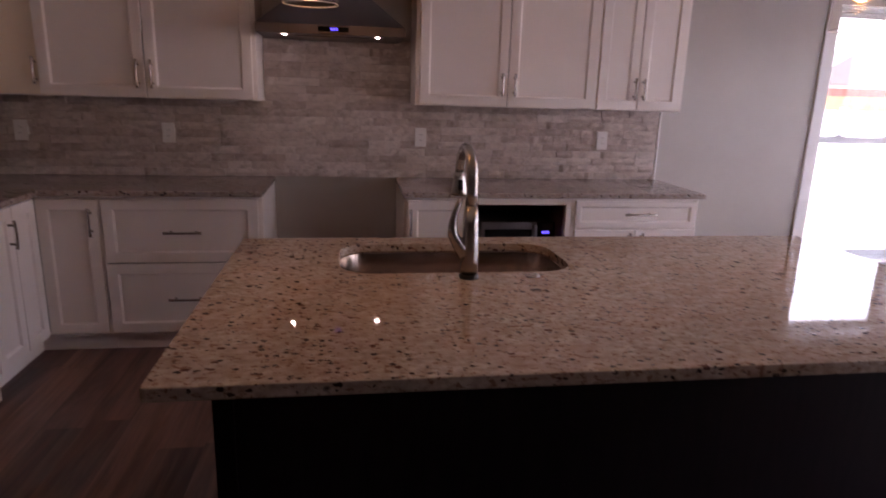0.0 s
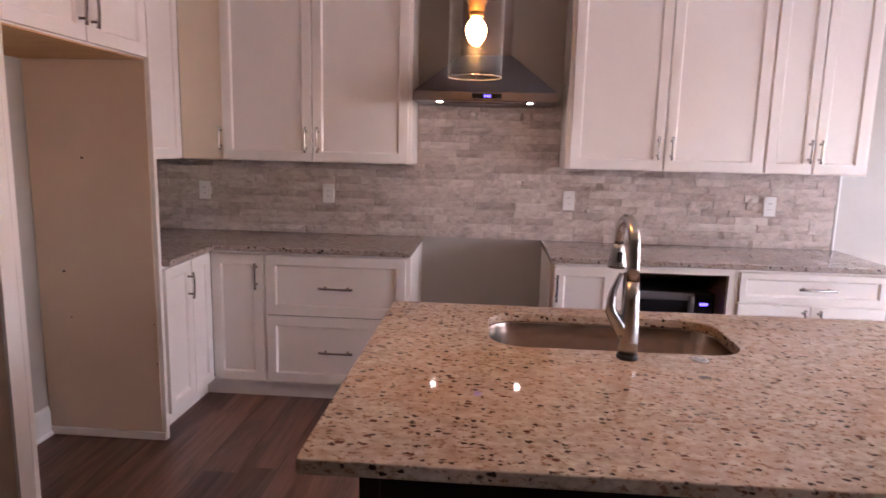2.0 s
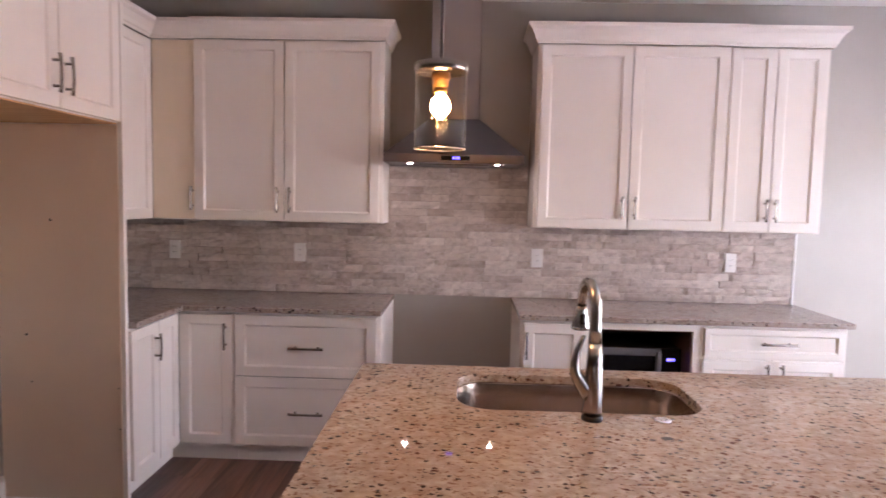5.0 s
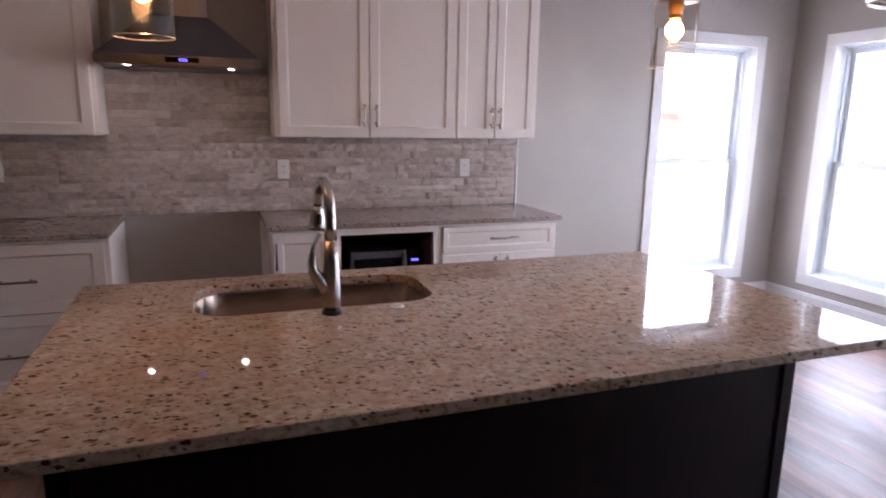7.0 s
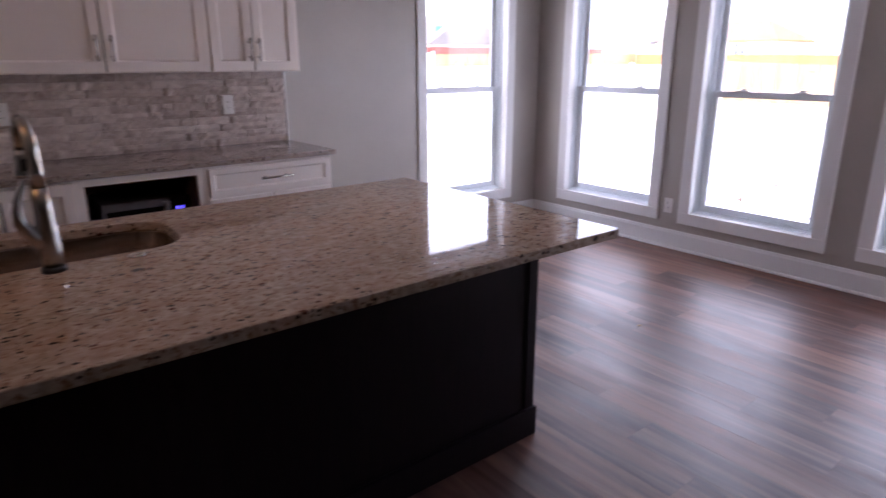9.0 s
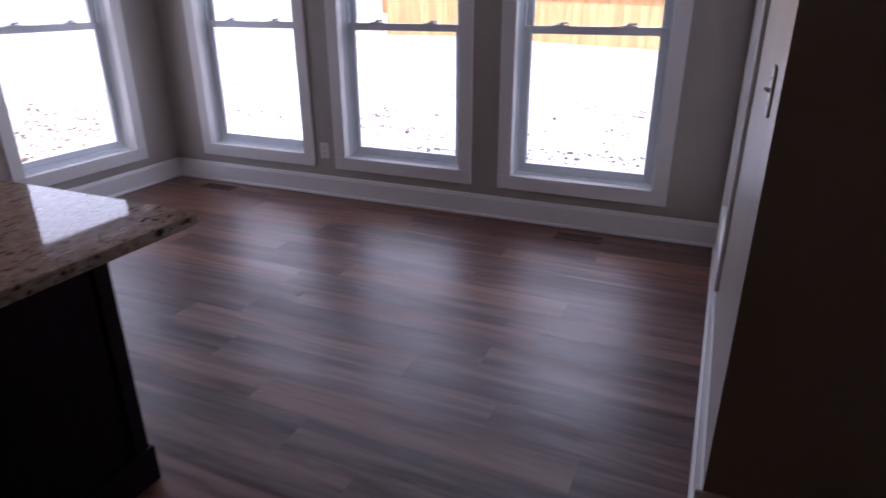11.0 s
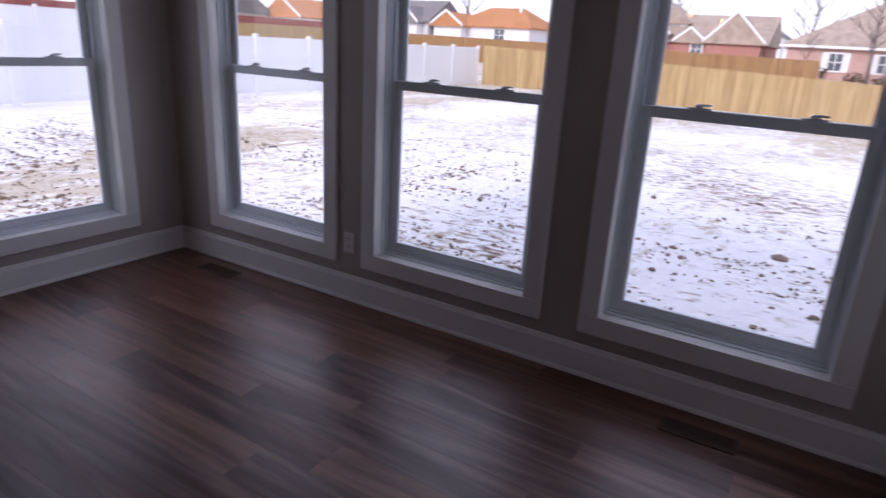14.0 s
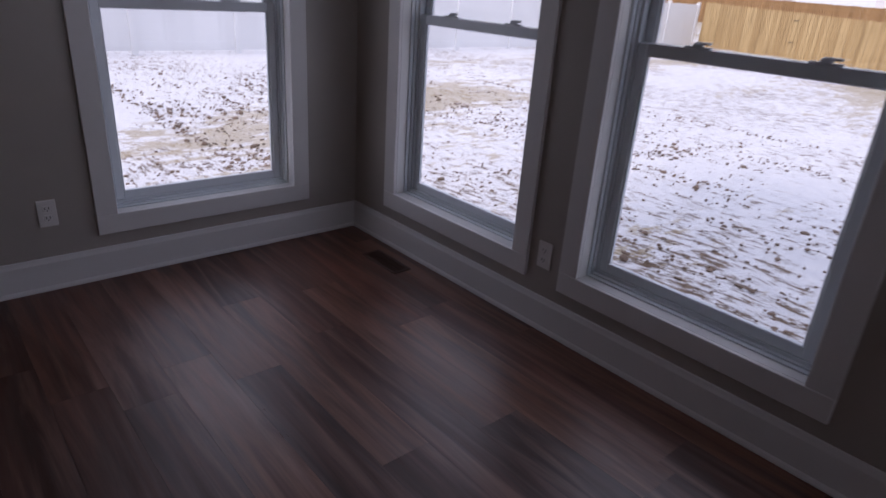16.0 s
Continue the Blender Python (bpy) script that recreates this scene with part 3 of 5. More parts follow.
for nm, bx in (("panel", (XW + 0.002, -1.402, -1.170, -1.144)), ("panel", (XW + 0.002, -1.402, -2.0735, -2.048)), ("filler", (-1.4145, -1.402, -2.141, -2.0745))):
    bm = bmesh.new()
    box(bm, bx[0] + 1.7, bx[1] + 1.7, bx[2] + 1.6, bx[3] + 1.6, 0.001, UZ1, 0.001)
    part(nm, bm, CAB, rs)
bm = bmesh.new()
box(bm, XW + 0.006 + 1.7, -1.424 + 1.7, -1.1745 + 1.6, -1.1705 + 1.6, 0.045, 1.845)
skin = part("panel_face", bm, ALMOND, rs, "bare almond inner face")
for hx, hz in ((-1.86, 0.62), (-1.437, 0.60), (-1.432, 0.40)):
    bm = bmesh.new()
    box(bm, hx + 1.697, hx + 1.703, -1.1755 + 1.6, -1.1748 + 1.6, hz - 0.003, hz + 0.003)
    part("screw_hole", bm, DARKSLOT, skin, "dark screw hole")
# added skin over the wall stub, pale in place of living room light
bm = bmesh.new()
box(bm, -2.6 + 1.7, -1.415 + 1.7, -2.1405 + 1.6, -2.1355 + 1.6, 0.001, UZ1)
part("pale_outer_panel", bm, ALMOND, rs, "almond end panel over the wall stub, pale in place of living room light")
bm = bmesh.new()
box(bm, XW + 0.006 + 1.7, -1.403 + 1.7, -1.1815 + 1.6, -1.1708 + 1.6, 0.001, 0.042, 0.003)
part("base_strip", bm, CAB, rs)
c = cabinet("refrigerator_cabinet", pose(-1.424, -2.047, 0, 0, 0, 90), 0.876, 0.59, 1.855, UZ1, [("door", 0.004, 0.436, 1.860, D1, (0.40, 1.99, True, 0.15)), ("door", 0.440, 0.872, 1.860, D1, (0.475, 1.99, True, 0.15))],
            "white shaker cabinet with two doors over refrigerator space", category="wall cabinet", group="white shaker wall cabinets")
bm = bmesh.new()
box(bm, 0.002, 0.874, 0.002, 0.588, 1.849, 1.8545)
part("underside", bm, RAW, c, "unfinished wood underside")
crown(-0.06, 0.90, -0.02, UZ1, True, True, c, back=0.5)

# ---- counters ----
tagged(part("countertop", slab([[(XW + 0.002, -0.002), (-0.248, -0.002), (-0.248, -0.650), (-1.361, -0.650), (-1.361, -1.143), (XW + 0.002, -1.143)]], ZT + 0.001, 0.915), COOLLITGRANITE),
       "L-shaped speckled tan granite countertop on white cabinets, cooler light tinted in", "countertop")
tagged(part("countertop", slab([[(0.515, -0.002), (2.329, -0.002), (2.329, -0.650), (0.515, -0.650)]], ZT + 0.001, 0.915), COOLLITGRANITE),
       "straight speckled tan granite countertop on white cabinets, cooler light tinted in", "countertop")

# ---- island ----
IX0, IX1, IY0, IY1 = -0.175, 2.088, -2.966, -1.745
SX0, SX1, SY0, SY1 = 0.184, 0.940, -2.232, -1.850
isl = thing("kitchen_island", pose(0.96, -2.2, 0), "dark espresso kitchen island with base moulding", "island")
bx0, bx1, by0, by1 = -0.115 - 0.96, 2.05 - 0.96, -2.640 + 2.2, -1.785 + 2.2
for nm, bx in (("front_panel", (bx0, bx1, by0, by0 + 0.02)), ("side_panel", (bx0, bx0 + 0.02, by0 + 0.0205, by1)), ("side_panel", (bx1 - 0.02, bx1, by0 + 0.0205, by1)), ("back_panel", (bx0 + 0.0205, bx1 - 0.0205, by1 - 0.02, by1))):
    bm = bmesh.new()
    box(bm, *bx, 0.001, 0.883)
    part(nm, bm, ESPRESSO, isl)
for nm, bx in (("base_moulding", (bx0 - 0.016, bx1 + 0.016, by0 - 0.0165, by0 - 0.0005)), ("base_moulding", (bx1 + 0.0005, bx1 + 0.016, by0, by1)), ("base_moulding", (bx0 - 0.016, bx0 - 0.0005, by0, by1))):
    bm = bmesh.new()
    box(bm, *bx, 0.001, 0.125, 0.004, 2)
    part(nm, bm, ESPRESSO, isl)
for cx in (bx0 - 0.004, bx1 - 0.046):
    bm = bmesh.new()
    box(bm, cx, cx + 0.05, by0 - 0.008, by0 - 0.0005, 0.126, 0.883, 0.002)
    part("corner_stile", bm, ESPRESSO, isl)
tagged(part("island_countertop", slab([rounded_rect(IX0, IX1, IY0, IY1, 0.012, 4), rounded_rect(SX0, SX1, SY0, SY1, 0.11, 10)], 0.8845, 0.915), GRANITE),
       "polished tan granite slab with black flecks on the island", "countertop")


def sink():
    s = thing("kitchen_sink", pose(0, 0, 0), "undermount stainless steel single bowl sink in the island", "sink")
    bm = bmesh.new()
    cx, cy = (SX0 + SX1) / 2, (SY0 + SY1) / 2
    rings = []
    for grow, r, z in ((0.030, 0.13, 0.8835), (0.004, 0.112, 0.8835), (0.002, 0.110, 0.878), (-0.002, 0.105, 0.72), (-0.010, 0.098, 0.690), (-0.035, 0.08, 0.676), (-0.09, 0.05, 0.672)):
        rings.append([bm.verts.new((x, y, z)) for x, y in rounded_rect(SX0 - grow, SX1 + grow, SY0 - grow, SY1 + grow, r, 10)])
    for a, b in zip(rings, rings[1:]):
        for i in range(len(a)):
            bm.faces.new((a[i], a[(i + 1) % len(a)], b[(i + 1) % len(a)], b[i])).smooth = True
    bm.faces.new(rings[-1])
    bowl = part("bowl", bm, SINKSTEEL, s)
    th = bowl.modifiers.new("thick", "SOLIDIFY")
    th.thickness, th.offset = 0.0015, 1.0
    bm = bmesh.new()
    lathe(bm, [(0.057, 0.6735), (0.057, 0.676), (0.045, 0.6765), (0.040, 0.6745)], 24, (cx, cy))
    part("drain", bm, CHROME, s)


sink()


def faucet():
    x0, y0, z0 = 0.573, -2.292, 0.9152
    f = thing("faucet", pose(x0, y0, z0, 0, 0, 4), "brushed nickel pull-down gooseneck faucet on the island", "faucet")
    bm = bmesh.new()
    lathe(bm, [(0.030, 0), (0.030, 0.010), (0.027, 0.014)], 28)
    part("base_ring", bm, BLACK, f, "black base ring")
    bm = bmesh.new()
    lathe(bm, [(0.0265, 0.014), (0.0285, 0.05), (0.0265, 0.10), (0.0225, 0.16), (0.0195, 0.222)], 28)
    part("body", bm, NICKEL, f)
    bm = bmesh.new()
    pts, rad = [(0, 0, 0.2222), (0, 0, 0.262)], [0.0194, 0.0172]
    for i in range(17):
        a = math.pi * i / 16 * 0.96
        pts.append((0, 0.080 - 0.080 * math.cos(a), 0.292 + 0.094 * math.sin(a)))
        rad.append(0.0162 - 0.0012 * i / 16)
    tube(bm, pts, rad, 18)
    part("spout", bm, NICKEL, f)
    bm = bmesh.new()
    top = Vector(pts[-1])
    d = Vector((0, 0.04, -1)).normalized()
    tube(bm, [top + d * k for k in (0.001, 0.014, 0.04, 0.066, 0.074)], [0.0160, 0.0175, 0.0235, 0.029, 0.0285], 20)
    head = part("spray_head", bm, NICKEL, f)
    bm = bmesh.new()
    box(bm, -0.008, 0.008, top.y - 0.024, top.y - 0.018, top.z - 0.062, top.z - 0.024, 0.002)
    part("spray_button", bm, BLACK, head, "black spray button")
    bm = bmesh.new()
    tube(bm, [(-0.012, 0, 0.065), (-0.026, 0.0, 0.092), (-0.042, 0.0, 0.115), (-0.054, 0.0, 0.136), (-0.056, 0.0, 0.165), (-0.050, 0.002, 0.195), (-0.038, 0.004, 0.226), (-0.030, 0.005, 0.243)],
         [0.020, 0.021, 0.0185, 0.016, 0.0125, 0.0095, 0.0075, 0.0055], 14)
    part("lever", bm, NICKEL, f)


faucet()
bm = bmesh.new()
lathe(bm, [(0.025, 0.9152), (0.025, 0.919), (0.020, 0.9215), (0.013, 0.9218), (0.012, 0.920)], 28, (0.776, -2.288))
tagged(part("sink_button", bm, CHROME), "round chrome air switch button on the granite", "button")


# ---- range hood ----
def range_hood():
    h = thing("range_hood", pose(0.128, 0, 1.745), "stainless steel chimney range hood above the range gap", "range hood")
    bm = bmesh.new()
    box(bm, -0.398, 0.398, -0.50, -0.045, 0.0, 0.050, 0.002)
    part("canopy_band", bm, STEEL, h)
    bm = bmesh.new()
    lo = [bm.verts.new(p) for p in ((-0.394, -0.496, 0.0505), (0.394, -0.496, 0.0505), (0.394, -0.045, 0.0505), (-0.394, -0.045, 0.0505))]
    hi = [bm.verts.new(p) for p in ((-0.150, -0.300, 0.268), (0.150, -0.300, 0.268), (0.150, -0.045, 0.268), (-0.150, -0.045, 0.268))]
    for i in range(4):
        bm.faces.new((lo[i], lo[(i + 1) % 4], hi[(i + 1) % 4], hi[i]))
    bm.faces.new(lo[::-1])
    bm.faces.new(hi)
    part("canopy", bm, STEEL, h)
    bm = bmesh.new()
    box(bm, -0.145, 0.145, -0.295, -0.045, 0.2685, H - 1.745 - 0.001, 0.002)
    part("chimney", bm, DUCTSTEEL, h)
    bm = bmesh.new()
    box(bm, -0.070, 0.092, -0.504, -0.5005, 0.014, 0.040, 0.001)
    panel = part("control_panel", bm, BLACKGLASS, h, "black glass control panel")
    for k in range(3):
        bm = bmesh.new()
        box(bm, -0.004 + 0.014 * k, 0.006 + 0.014 * k, -0.506, -0.5045, 0.020, 0.034)
        part("digit", bm, BLUE, panel, "glowing blue digit")
    for sx in (-0.25, 0.25):
        bm = bmesh.new()
        lathe(bm, [(0.034, -0.004), (0.034, -0.0005)], 20, (sx, -0.455))
        lamp = part("lamp_ring", bm, CHROME, h)
        bm = bmesh.new()
        lathe(bm, [(0.011, -0.0075), (0.013, -0.0045)], 20, (sx, -0.455))
        part("lamp_lens", bm, LED, lamp, "lit round hood lamp")
    bm = bmesh.new()
    for k in range(2):
        box(bm, -0.20 + 0.205 * k, -0.005 + 0.205 * k, -0.40, -0.08, -0.006, -0.0005, 0.001)
    part("filter", bm, STEEL, h)


range_hood()


# ---- microwave ----
mw = thing("microwave", pose(1.226, -0.505, 0.4085) @ Matrix.Diagonal((0.97, 1.0, 1.12, 1.0)), "black and stainless countertop microwave in the cabinet niche", "microwave")
bm = bmesh.new()
box(bm, -0.235, 0.235, 0.022, 0.38, 0.012, 0.275, 0.004)
part("housing", bm, BLACK, mw)
bm = bmesh.new()
box(bm, -0.235, 0.115, 0.0, 0.0215, 0.235, 0.275, 0.003)
box(bm, -0.235, 0.115, 0.0, 0.0215, 0.012, 0.045, 0.003)
box(bm, -0.235, -0.215, 0.0, 0.0215, 0.0455, 0.2345)
door = part("door", bm, STEEL, mw, "stainless steel door frame")
bm = bmesh.new()
box(bm, -0.2145, 0.085, 0.004, 0.0215, 0.0455, 0.2345)
part("door_glass", bm, BLACKGLASS, door, "black door glass")
bm = bmesh.new()
box(bm, 0.086, 0.114, -0.022, -0.001, 0.03, 0.26, 0.005, 2)
part("handle", bm, STEEL, door, "stainless bar handle")
bm = bmesh.new()
box(bm, 0.116, 0.235, 0.0, 0.0215, 0.012, 0.275, 0.003)
cp = part("control_panel", bm, BLACKGLASS, mw)
for k in range(3):
    bm = bmesh.new()
    box(bm, 0.152 + 0.016 * k, 0.164 + 0.016 * k, -0.0025, -0.0005, 0.212, 0.226)
    part("digit", bm, BLUE, cp, "glowing blue digit")
for sx in (-0.2, 0.2):
    for sy in (0.05, 0.34):
        bm = bmesh.new()
        lathe(bm, [(0.014, 0), (0.014, 0.0115)], 12, (sx, sy))
        part("foot", bm, BLACK, mw)


# ---- pendants ----
def pendant(x, y):
    p = thing("pendant_lamp", pose(x, y, 1.668), "lit pendant with clear glass cylinder and filament bulb", "pendant lamp", "pendants above the island")
    bm = bmesh.new()
    top = H - 1.668
    lathe(bm, [(0.062, top - 0.026), (0.064, top - 0.018), (0.064, top - 0.001)], 28)
    part("canopy", bm, NICKEL, p)
    bm = bmesh.new()
    lathe(bm, [(0.0055, 0.246), (0.0055, top - 0.026)], 12)
    part("rod", bm, NICKEL, p)
    bm = bmesh.new()
    lathe(bm, [(0.010, 0.236), (0.010, 0.243), (0.007, 0.2459)], 16)
    part("collar", bm, NICKEL, p)
    bm = bmesh.new()
    lathe(bm, [(0.0715, 0.206), (0.0735, 0.209), (0.0735, 0.226), (0.070, 0.230), (0.030, 0.233), (0.010, 0.2358)], 36)
    part("cap", bm, CAPNICKEL, p)
    bm = bmesh.new()
    lathe(bm, [(0.021, 0.1665), (0.021, 0.185), (0.025, 0.188), (0.025, 0.2055)], 24)
    part("socket", bm, BRASS, p, "brass lamp socket")
    bm = bmesh.new()
    lathe(bm, [(0.0685, 0.2055), (0.0685, 0.006), (0.0695, 0.004), (0.0705, 0.006), (0.0705, 0.2055)], 40, caps=False)
    shade = part("shade", bm, LAMPGLASS, p, "clear glass cylinder")
    bm = bmesh.new()
    lathe(bm, [(0.0682, 0.004), (0.0688, 0.0018), (0.0702, 0.0018), (0.0708, 0.004)], 40, caps=False)
    part("rim", bm, RIMGLINT, shade, "glass rim with its bright glint in pale opaque colour")
    bm = bmesh.new()
    lathe(bm, [(0.012, 0.164), (0.015, 0.156), (0.025, 0.142), (0.0315, 0.126), (0.0315, 0.112), (0.026, 0.095), (0.016, 0.082), (0.005, 0.075)], 24)
    bulb = part("bulb", bm, AMBERGLASS, p, "amber glass filament bulb")
    bm = bmesh.new()
    lathe(bm, [(0.006, 0.152), (0.016, 0.144), (0.0245, 0.131), (0.0268, 0.118), (0.0235, 0.103), (0.013, 0.089), (0.004, 0.083)], 20)
    part("filament", bm, BULBGLASS, bulb, "glowing warm filament core")
    bm = bmesh.new()
    lathe(bm, [(0.0165, 0.153), (0.018, 0.154), (0.018, 0.1655), (0.0165, 0.166)], 20)
    part("bulb_base", bm, BRASS, bulb, "brass screw base")


pendant(0.120, -2.345)
pendant(1.690, -2.345)


dl = thing("ceiling_fixture", pose(3.5, -1.95, 2.085), "unlit nickel ring light hanging over the nook", "ceiling light")
bm = bmesh.new()
lathe(bm, [(0.265, 0.0), (0.285, 0.004), (0.285, 0.034), (0.265, 0.038)], 48, caps=False)
lathe(bm, [(0.265, 0.038), (0.262, 0.036), (0.262, 0.002), (0.265, 0.0)], 48, caps=False)
part("ring", bm, NICKEL, dl)
for k in range(3):
    a = 2 * math.pi * k / 3 + 0.3
    bm = bmesh.new()
    tube(bm, [(0.273 * math.cos(a), 0.273 * math.sin(a), 0.036), (0.02 * math.cos(a), 0.02 * math.sin(a), 0.40)], 0.005, 8)
    part("arm", bm, NICKEL, dl)
bm = bmesh.new()
lathe(bm, [(0.024, 0.39), (0.024, 0.42), (0.006, 0.425), (0.006, H - 2.085 - 0.03), (0.065, H - 2.085 - 0.028), (0.065, H - 2.085 - 0.001)], 24)
part("stem", bm, NICKEL, dl)


# ---- outlets, switch, vents ----
def outlet(m, label, duplex, group):
    o = thing("outlet", m, label, "outlet", group)
    bm = bmesh.new()
    box(bm, -0.036, 0.036, -0.006, 0 if duplex else 0.026, -0.059, 0.059, 0.0025, 2)
    part("plate", bm, PLASTIC, o)
    if duplex:
        for z in (-0.021, 0.021):
            bm = bmesh.new()
            box(bm, -0.016, 0.016, -0.0085, -0.0062, z - 0.014, z + 0.014, 0.003, 2)
            s = part("socket", bm, PLASTIC, o)
            for bx in ((-0.0085, -0.0055, z - 0.002, z + 0.008), (0.0055, 0.0085, z - 0.002, z + 0.008), (-0.002, 0.002, z - 0.010, z - 0.006)):
                bm = bmesh.new()
                box(bm, bx[0], bx[1], -0.0092, -0.0087, bx[2], bx[3])
                part("slot", bm, DARKSLOT, s)
    else:
        bm = bmesh.new()
        box(bm, -0.017, 0.017, -0.0085, -0.0062, -0.034, 0.034, 0.002)
        s = part("socket", bm, PLASTIC, o)
        for z in (-0.018, 0.018):
            for sx in (-0.006, 0.006):
                bm = bmesh.new()
                box(bm, sx - 0.0012, sx + 0.0012, -0.0092, -0.0087, z - 0.004, z + 0.004)
                part("slot", bm, DARKSLOT, s)


for ox in (-1.684, -0.863, 0.673, 1.897):
    outlet(pose(ox, -0.040, 1.177), "white outlet plate on the stacked stone backsplash", False, "backsplash outlets")
outlet(pose(3.262, -0.0005, 0.351), "white duplex outlet on the greige wall", True, "low wall outlets")
outlet(pose(XE - 0.0005, -1.464, 0.340, 0, 0, -90), "white outlet plate between two windows", True, "low wall outlets")
sw = thing("light_switch", pose(2.735, YS + 0.0005, 1.185, 0, 0, 180), "white toggle light switch on the nook wall", "light switch")
bm = bmesh.new()
box(bm, -0.036, 0.036, -0.007, 0, -0.059, 0.059, 0.003, 2)
part("plate", bm, PLASTIC, sw)
bm = bmesh.new()
tube(bm, [(0, -0.007, 0.0), (0, -0.020, 0.007)], [0.0055, 0.004], 8)
part("toggle", bm, PLASTIC, sw)
for z in (-0.03, 0.03):
    bm = bmesh.new()
    tube(bm, [(0, -0.0065, z), (0, -0.0085, z)], [0.004, 0.003], 10)
    part("screw", bm, NICKEL, sw)


def floor_vent(m, label):
    v = thing("floor_vent", m, label, "floor vent", "floor registers")
    bm = bmesh.new()
    for bx in ((-0.055, -0.042, -0.145, 0.145), (0.042, 0.055, -0.145, 0.145), (-0.0415, 0.0415, -0.145, -0.13), (-0.0415, 0.0415, 0.13, 0.145)):
        box(bm, *bx, 0.0005, 0.006, 0.001)
    part("rim", bm, VENT, v)
    for k in range(20):
        y = -0.124 + 0.248 * k / 19
        for xa, xb in ((-0.041, -0.002), (0.002, 0.041)):
            bm = bmesh.new()
            box(bm, xa, xb, y - 0.003, y + 0.003, 0.0008, 0.0048)
            part("slat", bm, VENT, v)
    bm = bmesh.new()
    box(bm, -0.0415, 0.0415, -0.1295, 0.1295, 0.0003, 0.0007)
    part("backing", bm, DARKSLOT, v)


VENT = shader("brown_enamelled_metal", (0.085, 0.048, 0.036), 0.42, 0.2)[0]
floor_vent(pose(4.66, -0.56, 0.0005), "dark brown slotted floor register by the windows")
floor_vent(pose(4.65, -3.41, 0.0005), "dark brown slotted floor register under the window")
bm = bmesh.new()
lathe(bm, [(0.006, 0.0006), (0.008, 0.003), (0.003, 0.005)], 7, (3.306, -2.281))
box(bm, 3.312, 3.326, -2.287, -2.281, 0.0006, 0.003)
tagged(part("debris", bm, RAW), "small tan wood scrap left on the plank floor", "debris")
for px, pz in ((-1.75, 1.40), (-1.88, 0.85)):
    bm = bmesh.new()
    tube(bm, [(px + 1.7, 0.4252, pz), (px + 1.7, 0.4238, pz)], 0.006, 10)
    part("screw", bm, DARKSLOT, rs, "small dark screw")


# ---- outdoors ----
def ground_height(x, y):
    z = -0.48 - 0.04 * max(0.0, min(1.0, (x - 8) / 23)) * max(0.0, min(25.0, 8 - y))
    return z + 0.045 * max(0.0, min(28.0, x - 34)) + 0.03 * max(0.0, min(30.0, y - 15))


